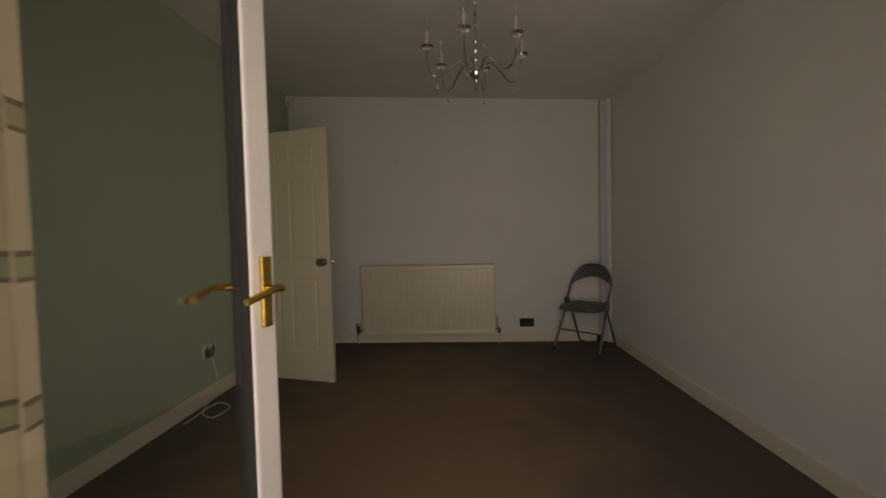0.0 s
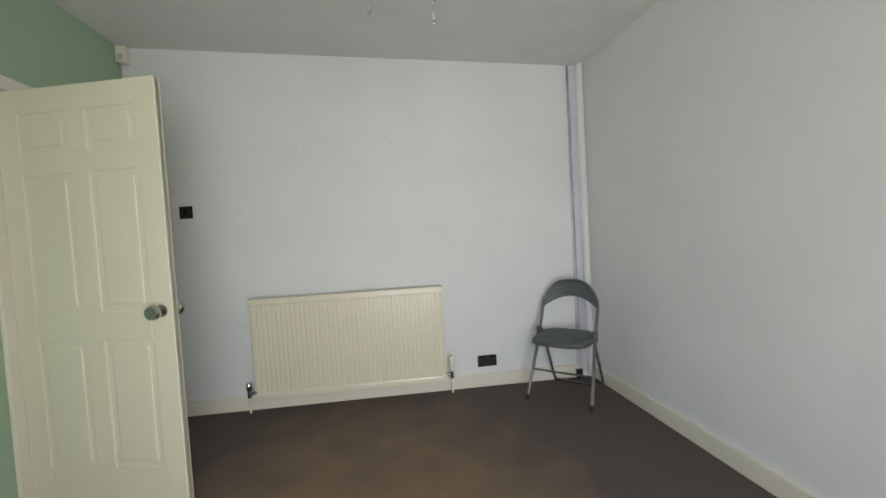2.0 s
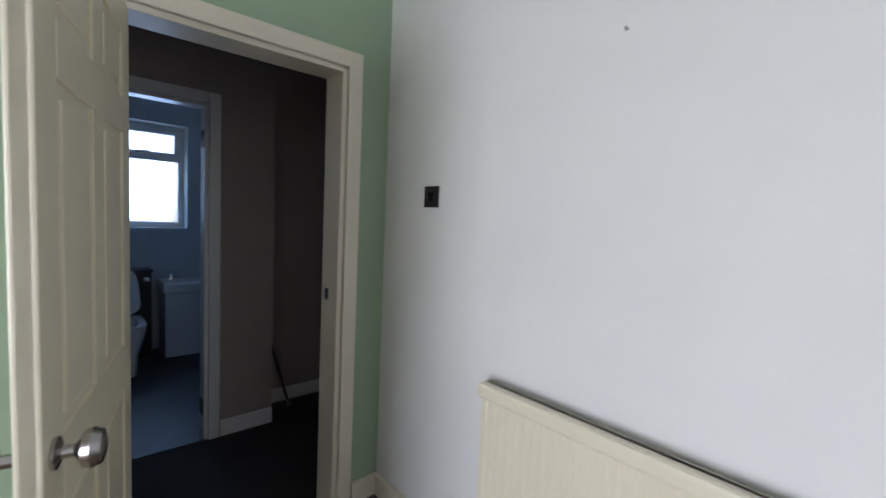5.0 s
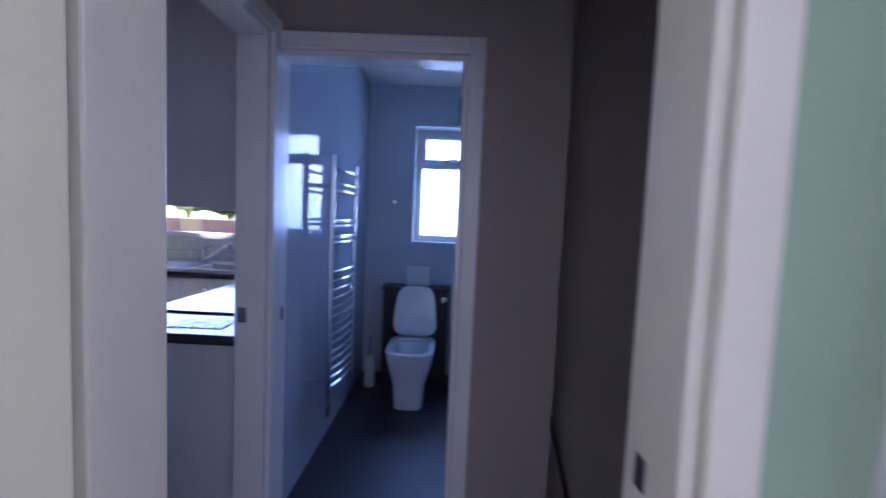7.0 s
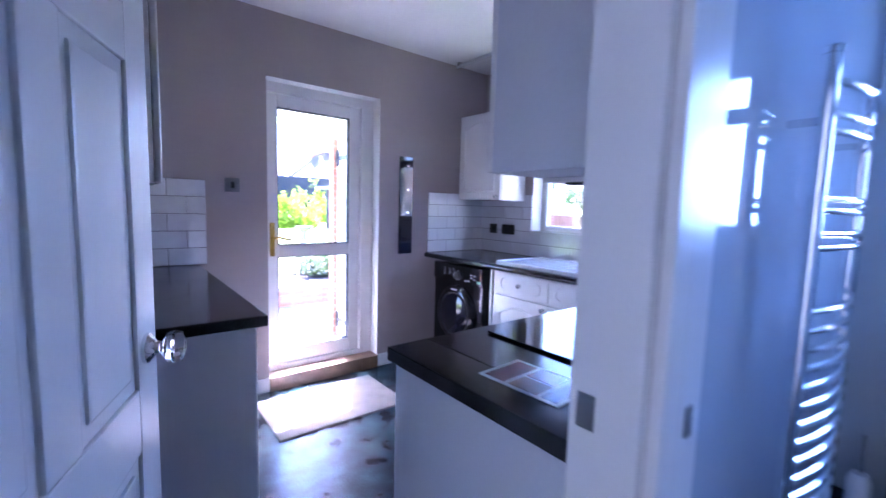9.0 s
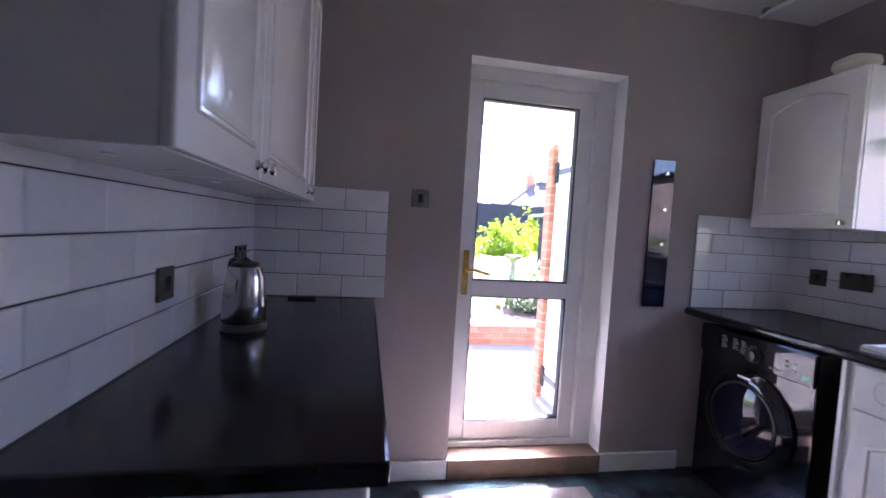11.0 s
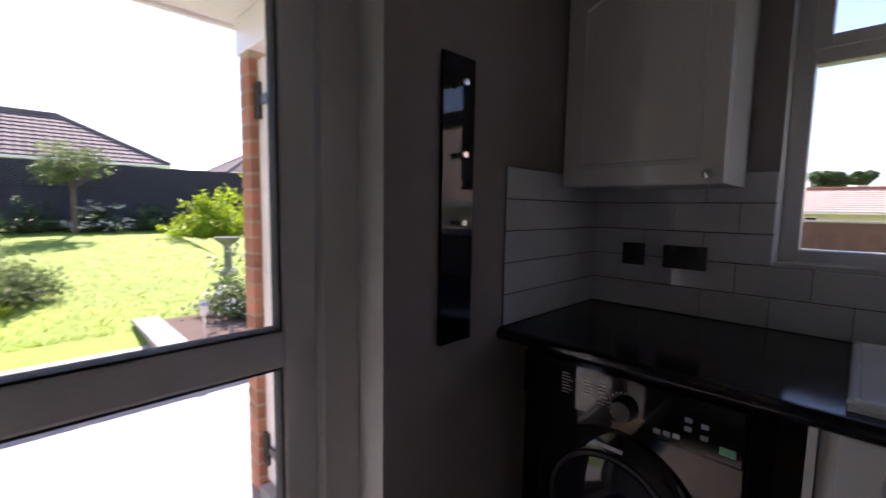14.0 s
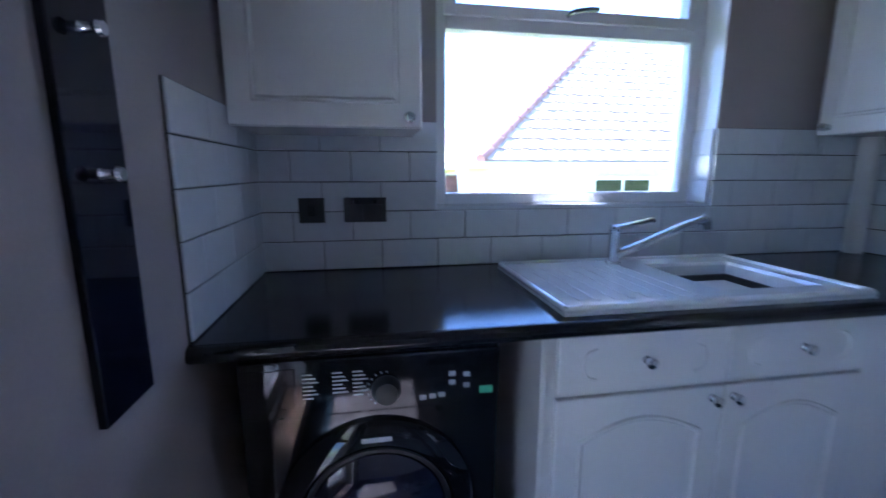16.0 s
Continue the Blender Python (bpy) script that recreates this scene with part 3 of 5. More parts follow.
# ---- dining room ----
def radiator():
    x0, x1, z0, z1 = 0.725, 2.09, 0.14, 0.855
    d = thing("radiator", "cream ribbed panel radiator on the white wall", "radiator", ((x0 + x1) / 2, -0.07, z0))
    bm = bmesh.new()
    n = 41
    pitch = (x1 - x0 - 0.04) / n
    prof = []
    for i in range(n):
        a = x0 + 0.02 + i * pitch
        prof += [(a, -0.092), (a + pitch * 0.62, -0.092), (a + pitch * 0.72, -0.0885), (a + pitch * 0.9, -0.0885)]
    prof.append((x1 - 0.02, -0.092))
    for (xa, ya), (xb, yb) in zip(prof, prof[1:]):
        bm.faces.new([bm.verts.new(v) for v in ((xa, ya, z0 + 0.05), (xb, yb, z0 + 0.05), (xb, yb, z1 - 0.05), (xa, ya, z1 - 0.05))])
    bmesh.ops.remove_doubles(bm, verts=bm.verts, dist=1e-4)
    part("ribbed_panel", bm, CREAM, d)
    part("back_panel", B((x0, x1, -0.072, -0.045, z0, z1), bev=0.006), CREAM, d)
    part("top_rail", B((x0, x1, -0.097, -0.04, z1 - 0.052, z1), bev=0.012), CREAM, d)
    part("bottom_rail", B((x0, x1, -0.097, -0.05, z0, z0 + 0.052), bev=0.012), CREAM, d)
    for x in (x0 + 0.2, x1 - 0.2):
        part("bracket", B((x - 0.02, x + 0.02, -0.045, 0, z0 + 0.1, z1 - 0.1)), CREAM, d)
    for x, hd in ((x0 - 0.04, 0.05), (x1 + 0.035, 0.11)):
        v = part("valve", C((x, -0.07, 0.16), (x, -0.07, 0.215), 0.014), STEEL, d, "metal valve body", True)
        part("tail", C((min(x, x + (0.05 if x < 1 else -0.04)), -0.07, 0.19), (max(x, x + (0.05 if x < 1 else -0.04)), -0.07, 0.19), 0.011), STEEL, v, "", True)
        part("valve_cap", L([(0.017, 0), (0.02, 0.01), (0.02, hd - 0.01), (0.014, hd)], (x, -0.07, 0.215)), CREAM if hd > 0.1 else STEEL, v, "", True)
        part("pipe", C((x, -0.07, 0.05), (x, -0.07, 0.16), 0.0075), CREAM, d, "painted feed pipe", True)


def plate(name, label, cat, at, n, w, h, material, rocker, group=""):
    """A wall plate on a wall with outward normal n (along one axis)."""
    x, y, z = at
    d = thing(name, label, cat, at, group)
    t = 0.008
    def bb(a0, a1, z0, z1, t0, t1):
        if n[0]:
            xs = sorted((x + n[0] * t0, x + n[0] * t1))
            return (*xs, y + a0, y + a1, z + z0, z + z1)
        ys = sorted((y + n[1] * t0, y + n[1] * t1))
        return (x + a0, x + a1, *ys, z + z0, z + z1)
    part("faceplate", B(bb(-w / 2, w / 2, -h / 2, h / 2, 0, t), bev=0.0025), material, d)
    k = 2 if w > 0.12 else 1
    for i in range(k):
        c = (i - (k - 1) / 2) * 0.066
        if rocker:
            part("rocker", B(bb(c - 0.011, c + 0.011, -0.018, 0.018, t - 0.001, t + 0.005), bev=0.001), BLACK, d)
        else:
            part("socket_insert", B(bb(c - 0.026, c + 0.026, -0.033, 0.018, t - 0.001, t + 0.002), bev=0.001), BLACK_MATT, d)
            part("rocker", B(bb(c - 0.008, c + 0.008, 0.022, 0.036, t - 0.001, t + 0.004), bev=0.001), BLACK, d)
    return d


def folding_chair():
    """Seat and frame of a folding chair: local origin on the floor, front towards -y."""
    m = pose(2.945, -0.29, 0.05, 0, 0, -42) @ Matrix.Diagonal((1.0, 1.0, 0.955, 1))
    d = thing("folding_chair", "grey folding chair with steel tube frame and padded seat", "chair", m=m)
    w = 0.2
    hoop = smooth_path([(-w - 0.02, -0.25, 0.015), (-w, -0.05, 0.42), (-w + 0.005, 0.06, 0.66), (-w + 0.05, 0.095, 0.76), (-0.09, 0.108, 0.815), (0, 0.112, 0.83), (0.09, 0.108, 0.815), (w - 0.05, 0.095, 0.76), (w - 0.005, 0.06, 0.66), (w, -0.05, 0.42), (w + 0.02, -0.25, 0.015)], 6)
    part("front_frame", T(hoop, 0.011, 12), GREY_METAL, d, "", True)
    rear = smooth_path([(-w + 0.02, -0.03, 0.47), (-w + 0.02, 0.05, 0.3), (-w + 0.02, 0.18, 0.03), (-w + 0.05, 0.19, 0.012), (w - 0.05, 0.19, 0.012), (w - 0.02, 0.18, 0.03), (w - 0.02, 0.05, 0.3), (w - 0.02, -0.03, 0.47)], 6)
    part("rear_frame", T(rear, 0.0095, 10), GREY_METAL, d, "", True)
    part("stretcher", C((-w - 0.008, -0.16, 0.2), (w + 0.008, -0.16, 0.2), 0.007), GREY_METAL, d, "", True)
    bm = bmesh.new()
    seat, n = [], 28
    for k, (sc, z) in enumerate(((0.9, 0.418), (1.0, 0.425), (1.0, 0.445), (0.93, 0.457), (0.5, 0.463))):
        ring = []
        for i in range(n):
            a = 2 * math.pi * i / n
            cx, cy = math.cos(a), math.sin(a)
            sx = math.copysign(abs(cx) ** 0.55, cx) * 0.195 * sc
            sy = math.copysign(abs(cy) ** 0.6, cy) * 0.19 * sc - 0.08
            ring.append(bm.verts.new((sx, sy, z + 0.02 * max(0, -sy - 0.1) * -1)))
        seat.append(ring)
    for a, b in zip(seat, seat[1:]):
        for i in range(n):
            bm.faces.new((a[i], a[(i + 1) % n], b[(i + 1) % n], b[i]))
    bm.faces.new(seat[0][::-1])
    bm.faces.new(seat[-1])
    part("seat", bm, GREY_VINYL, d, "padded grey vinyl seat", True)
    part("seat_rim", T([(0.198 * math.copysign(abs(math.cos(a)) ** 0.55, math.cos(a)), 0.193 * math.copysign(abs(math.sin(a)) ** 0.6, math.sin(a)) - 0.08, 0.42) for a in [2 * math.pi * i / 36 for i in range(37)]], 0.007, 8), GREY_METAL, d, "", True)
    bm = bmesh.new()
    n, rows = 22, []
    for i in range(n + 1):
        u = -1 + 2 * i / n
        x = u * 0.192
        top = 0.832 - 0.17 * abs(u) ** 2.6
        low = 0.712 - 0.075 * u * u
        y = 0.062 + 0.05 * (1 - u * u) * 0.4 + (top - 0.7) * 0.25
        ring = []
        for dy, z in ((-0.012, low), (-0.02, (low + top) / 2), (-0.012, top), (0.012, top + 0.004), (0.02, (low + top) / 2), (0.012, low - 0.004)):
            ring.append(bm.verts.new((x, y + dy + (z - low) * 0.12, z)))
        rows.append(ring)
    for a, b in zip(rows, rows[1:]):
        for k in range(6):
            bm.faces.new((a[k], a[(k + 1) % 6], b[(k + 1) % 6], b[k]))
    bm.faces.new(rows[0][::-1])
    bm.faces.new(rows[-1])
    part("backrest", bm, GREY_VINYL, d, "curved grey vinyl backrest", True)
    for x, y in ((-w - 0.02, -0.25), (w + 0.02, -0.25)):
        part("rubber_foot", L([(0.015, 0), (0.016, 0.02), (0.013, 0.04)], (x, y, 0)), RUBBER, d, "black rubber foot", True)
    for x in (-w, w):
        part("pivot_plate", B((x - 0.006, x + 0.006, -0.075, 0.01, 0.4, 0.5), bev=0.004), GREY_METAL, d)


def chandelier():
    cx, cy, hz = 1.885, -1.9, 2.075
    d = thing("chandelier", "chrome six-arm chandelier with candle tubes and glass drops", "chandelier", (cx, cy, hz))
    part("ceiling_rose", L([(0.03, -0.05), (0.055, -0.02), (0.06, 0.0)], (cx, cy, room_top(cx))), CHROME, d, "", True)
    prof = [(0.007, 0.05)]
    z = 0.06
    while z < room_top(cx) - hz - 0.09:
        prof += [(0.006, z), (0.013, z + 0.012), (0.013, z + 0.02), (0.006, z + 0.032)]
        z += 0.05
    prof.append((0.006, room_top(cx) - hz - 0.045))
    part("stem", L(prof, (cx, cy, hz), seg=14), CHROME, d, "", True)
    part("hub", L([(0.008, -0.065), (0.014, -0.055), (0.008, -0.045), (0.03, -0.03), (0.042, -0.008), (0.042, 0.01), (0.03, 0.028), (0.016, 0.04), (0.012, 0.055)], (cx, cy, hz)), CHROME, d, "", True)
    part("finial", L([(0.003, -0.1), (0.01, -0.092), (0.01, -0.084), (0.004, -0.076), (0.006, -0.06)], (cx, cy, hz), seg=12), CHROME, d, "", True)
    for k in range(6):
        a = 2 * math.pi * (k + 0.28) / 6
        ca, sa = math.cos(a), math.sin(a)
        P = lambda r, z: (cx + r * ca, cy + r * sa, hz + z)
        arm = part("arm", T(smooth_path([P(0.03, 0.0), P(0.06, 0.05), P(0.1, 0.06), P(0.15, 0.015), P(0.2, -0.035), P(0.25, -0.025), P(0.275, 0.03), P(0.28, 0.1)], 5), 0.0055, 8), CHROME, d, "", True)
        part("drip_pan", L([(0.008, 0.095), (0.02, 0.105), (0.036, 0.12), (0.037, 0.123), (0.012, 0.115)], P(0.28, 0), seg=20), CRYSTAL, arm, "clear glass drip pan", True)
        part("candle_tube", C(P(0.28, 0.118), P(0.28, 0.2), 0.0125, seg=14), CANDLE, arm, "", True)
        part("bulb", L([(0.008, 0.2), (0.016, 0.222), (0.014, 0.245), (0.004, 0.275)], P(0.28, 0), seg=14), CRYSTAL, arm, "clear candle bulb", True)
        part("glass_drop", L([(0.001, -0.115), (0.007, -0.1), (0.004, -0.085), (0.001, -0.07), (0.001, -0.032)], P(0.225, 0.0), seg=8), CRYSTAL, arm, "clear glass drop")


radiator()
folding_chair()
chandelier()
plate("light_switch", "black light switch on the white wall", "switch", (0.336, 0, 1.484), (0, -1), 0.086, 0.086, BLACK_MATT, True)
plate("wall_socket", "black twin socket low on the white wall", "socket", (2.41, 0, 0.245), (0, -1), 0.146, 0.086, BLACK_MATT, False)
plate("wall_socket", "white twin socket on the green wall", "socket", (0, -1.5, 0.4), (1, 0), 0.146, 0.086, WHITE_GLOSS, False)
solo("power_plug", B((0.008, 0.045, -1.56, -1.51, 0.36, 0.41), bev=0.006), BLACK_MATT, "black power plug in the wall socket", "plug", (0.008, -1.535, 0.385))
solo("power_cable", T(smooth_path([(0.04, -1.535, 0.37), (0.07, -1.53, 0.2), (0.05, -1.6, 0.08), (0.1, -1.75, 0.058), (0.2, -1.8, 0.056), (0.22, -1.65, 0.056), (0.1, -1.6, 0.062), (0.08, -1.9, 0.056)], 8), 0.004, 6), WHITE_GLOSS, "loose white cable on the carpet", "cable", (0.04, -1.535, 0), smooth=True)
pip = thing("pipe_boxing", "white painted pipe in the corner of the room", "pipe", (3.2, -0.03, 0))
part("pipe", C((3.227, -0.034, 0.05), (3.227, -0.034, 2.455), 0.03, seg=20), WALL_WHITE, pip, "", True)
part("backing_board", B((3.148, 3.212, -0.03, 0, 0.1, 2.455), bev=0.003), mat("grey_trunking", (0.58, 0.58, 0.63), 0.6), pip, "flat grey board behind the pipe")
part("cable", C((3.13, -0.006, 0.12), (3.143, -0.006, 2.455), 0.0022, seg=8), GREY_METAL, pip, "thin dark cable", True)
solo("cable_box", B((3.105, 3.155, -0.05, -0.021, 0.05, 0.12), bev=0.006), BLACK_MATT, "small dark cable box on the skirting", "cable box", (3.13, -0.03, 0.03))
al = thing("alarm_sensor", "small cream alarm sensor high in the corner", "sensor", (0.04, -0.05, 2.5))
part("housing", B((0.002, 0.068, -0.07, -0.002, 2.495, 2.605), bev=0.012), CREAM_TRIM, al)
part("lens_window", B((0.016, 0.054, -0.074, -0.065, 2.51, 2.545), bev=0.003), MARK, al)
for x in (1.11, 1.78):
    solo("picture_nail", C((x, 0, 1.92), (x, -0.012, 1.925), 0.003, seg=8), GREY_METAL, "tiny picture nail in the white wall", "nail", (x, 0, 1.92), "picture nails")


def curtain(x0, x1, y, group):
    d = thing("curtain", "cream curtain with dark horizontal bands beside the patio door", "curtain", ((x0 + x1) / 2, y, 0.05), group)
    n, z0, z1 = 48, 0.06, 2.3
    wave = lambda i: (x0 + (x1 - x0) * i / n, y + 0.035 * math.sin(i * 0.85) + 0.01 * math.sin(i * 2.3))
    def cloth(name, a, b, off, material):
        bm = bmesh.new()
        for s in (1, -1):
            rows = [[bm.verts.new((wave(i)[0], wave(i)[1] + s * off, z)) for i in range(n + 1)] for z in (a, b)]
            for i in range(n):
                bm.faces.new((rows[0][i], rows[0][i + 1], rows[1][i + 1], rows[1][i]))
        part(name, bm, material, d, "", True)
    cloth("cloth", z0, z1, 0.002, CURTAIN)
    z = 0.18
    while z < 2.25:
        cloth("band", z, z + 0.008, 0.0035, CURTAIN_BAND)
        cloth("band", z + 0.008, z + 0.04, 0.003, CURTAIN_SAGE)
        cloth("band", z + 0.04, z + 0.05, 0.0035, CURTAIN_BAND)
        z += 0.235


curtain(0.58, 1.12, -3.72, "patio curtains")
pole = thing("curtain_pole", "thin steel curtain pole above the patio doors", "curtain pole", (2.0, -3.72, 2.32))
part("pole", C((0.5, -3.72, 2.32), (3.2, -3.72, 2.32), 0.012), STEEL, pole, "", True)
for x in (0.7, 3.1):
    part("bracket", B((x - 0.01, x + 0.01, -3.885, -3.71, 2.3, 2.335), bev=0.003), STEEL, pole)

# ---- lobby ----
st = thing("walking_stick", "dark walking stick leaning in the lobby recess", "walking stick", (-1.27, 0.07, 0))
part("shaft", C((-1.27, 0.07, 0.03), (-1.372, -0.07, 0.62), 0.008, 0.009), DARK_WOOD, st, "", True)
part("ferrule", C((-1.265, 0.077, 0.0), (-1.272, 0.067, 0.05), 0.014, 0.012), MATTING, st, "pale rubber tip", True)

# ---- bathroom ----
def toilet():
    x0 = -2.98
    d = thing("toilet", "white back-to-wall toilet with the lid up", "toilet", (-2.7, -0.795, 0))
    def loft(rows, n=28, pw=0.45, ring_only=False):
        bm = bmesh.new()
        rings = []
        for xa, xb, hw, z in rows:
            c, hx = (xa + xb) / 2, (xb - xa) / 2
            ring = []
            for i in range(n):
                a = 2 * math.pi * i / n
                ca, sa = math.cos(a), math.sin(a)
                ring.append(bm.verts.new((c + math.copysign(abs(ca) ** pw, ca) * hx, -0.795 + math.copysign(abs(sa) ** pw, sa) * hw, z)))
            rings.append(ring)
        for a, b in zip(rings, rings[1:]):
            for i in range(n):
                bm.faces.new((a[i], a[(i + 1) % n], b[(i + 1) % n], b[i]))
        if ring_only:
            a, b = rings[-1], rings[0]
            for i in range(n):
                bm.faces.new((a[i], a[(i + 1) % n], b[(i + 1) % n], b[i]))
        else:
            bm.faces.new(rings[0][::-1])
            bm.faces.new(rings[-1])
        return bm
    part("bowl", loft([(x0, -2.47, 0.115, 0.0), (x0, -2.46, 0.125, 0.17), (x0, -2.46, 0.128, 0.18), (x0, -2.43, 0.16, 0.3), (x0, -2.42, 0.18, 0.38), (x0, -2.42, 0.18, 0.4), (-2.86, -2.46, 0.135, 0.4), (-2.82, -2.5, 0.1, 0.3), (-2.76, -2.58, 0.05, 0.24)]), CERAMIC, d, "", True)
    seat = loft([(-2.95, -2.42, 0.18, 0.403), (-2.95, -2.42, 0.18, 0.42), (-2.87, -2.46, 0.13, 0.421), (-2.87, -2.46, 0.13, 0.404)], ring_only=True)
    part("seat", seat, CERAMIC, d, "", True)
    bm = bmesh.new()
    n = 28
    rings = []
    for sc, dx in ((0.97, 0), (1, 0.006), (1, 0.014), (0.96, 0.02)):
        ring = []
        for i in range(n):
            a = 2 * math.pi * i / n
            ca, sa = math.cos(a), math.sin(a)
            u, v = math.copysign(abs(ca) ** 0.5, ca) * sc, math.copysign(abs(sa) ** 0.5, sa) * sc
            z = 0.63 + 0.205 * v
            ring.append(bm.verts.new((-2.93 - (z - 0.43) * 0.12 + dx, -0.795 + (0.19 - 0.02 * (v + 1)) * u, z)))
        rings.append(ring)
    for a, b in zip(rings, rings[1:]):
        for i in range(n):
            bm.faces.new((a[i], a[(i + 1) % n], b[(i + 1) % n], b[i]))
    bm.faces.new(rings[0][::-1])
    bm.faces.new(rings[-1])
    part("lid", bm, CERAMIC, d, "white lid, raised", True)
    for y in (-0.875, -0.715):
        part("hinge", C((-2.955, y - 0.02, 0.425), (-2.955, y + 0.02, 0.425), 0.012), CHROME, d, "", True)


toilet()
cis = thing("cistern_unit", "dark wood cistern unit behind the toilet", "cistern unit", (-3.1, -0.8, 0))
part("body", B((-3.214, -3.0, -1.075, -0.525, 0, 0.79), bev=0.004), DARK_WOOD, cis)
part("top", B((-3.214, -2.985, -1.085, -0.515, 0.791, 0.812), bev=0.004), DARK_WOOD, cis)
part("flush_button", L([(0.025, 0), (0.025, 0.008), (0.01, 0.012)], (-2.999, -0.565, 0.72), (1, 0, 0)), CHROME, cis, "chrome flush button", True)
solo("toiletry_box", B((-3.2, -3.13, -0.9, -0.7, 0.812, 0.985), bev=0.008), WHITE_GLOSS, "white box on the cistern unit", "box", (-3.16, -0.8, 0.812))
br = thing("toilet_brush", "white toilet brush holder on the floor", "toilet brush", (-2.89, -1.15, 0))
part("holder", L([(0.04, 0), (0.045, 0.02), (0.042, 0.22), (0.03, 0.25)], (-2.89, -1.15, 0.001)), CERAMIC, br, "", True)
part("brush_handle", C((-2.89, -1.15, 0.25), (-2.89, -1.15, 0.42), 0.007), CHROME, br, "", True)


def towel_rail():
    d = thing("towel_rail", "tall chrome ladder towel rail on the glossy wall", "towel rail", (-2.12, -1.2, 0.3))
    xa, xb, y = -2.40, -1.85, -1.2
    for x in (xa, xb):
        part("upright", C((x, y, 0.33), (x, y, 1.71), 0.017), CHROME, d, "", True)
        for z in (0.45, 1.55):
            part("bracket", C((x, y, z), (x, -1.276, z), 0.011), CHROME, d, "", True)
        part("end_cap", L([(0.02, 0), (0.02, 0.014), (0.01, 0.02)], (x, y, 1.71)), CHROME, d, "", True)
        part("valve", L([(0.013, -0.1), (0.02, -0.05), (0.014, 0)], (x, y, 0.33)), CHROME, d, "", True)
    zs = [0.40 + 0.0515 * i for i in range(14)] + [1.235, 1.27, 1.33, 1.36] + [1.53, 1.57, 1.65]
    for z in zs:
        part("rung", T(smooth_path([(xa, y + 0.005, z), ((xa * 3 + xb) / 4, y + 0.035, z), ((xa + xb) / 2, y + 0.045, z), ((xa + xb * 3) / 4, y + 0.035, z), (xb, y + 0.005, z)], 4), 0.0095, 10), CHROME, d, "", True)


towel_rail()
va = thing("washbasin_unit", "white bathroom washbasin unit with chrome tap", "washbasin", (-3.0, -0.15, 0))
part("cabinet", B((-3.214, -2.86, -0.44, 0.2, 0.0, 0.6), bev=0.006), WHITE_GLOSS, va)
part("basin", B((-3.214, -2.82, -0.455, 0.22, 0.601, 0.7), bev=0.02), CERAMIC, va)
part("tap", T(smooth_path([(-3.1, -0.36, 0.7), (-3.1, -0.36, 0.76), (-3.05, -0.37, 0.78), (-2.96, -0.38, 0.76)], 6), 0.016), CHROME, va, "", True)
sp = thing("ceiling_spotlight", "small recessed spotlight in the bathroom ceiling", "spotlight", (-2.77, -0.65, H))
part("bezel", L([(0.045, -0.004), (0.045, 0.0)], (-2.77, -0.65, H)), STEEL, sp, "", True)
part("lamp_face", L([(0.03, -0.007), (0.03, -0.002)], (-2.77, -0.65, H)), BLACK_MATT, sp)
solo("wall_hook", L([(0.018, 0), (0.018, 0.006), (0.008, 0.01), (0.008, 0.03), (0.014, 0.04)], (-3.214, -1.04, 1.53), (1, 0, 0)), CHROME, "small chrome hook on the bathroom wall", "hook", (-3.214, -1.04, 1.53), smooth=True)

# ---- kitchen ----
def knob(parent, at, n):
    part("knob", L([(0.012, 0), (0.011, 0.004), (0.007, 0.008), (0.01, 0.013), (0.0145, 0.016), (0.015, 0.024), (0.011, 0.027), (0.004, 0.028)], at, n, 16), CHROME, parent, "chrome mushroom knob", True)


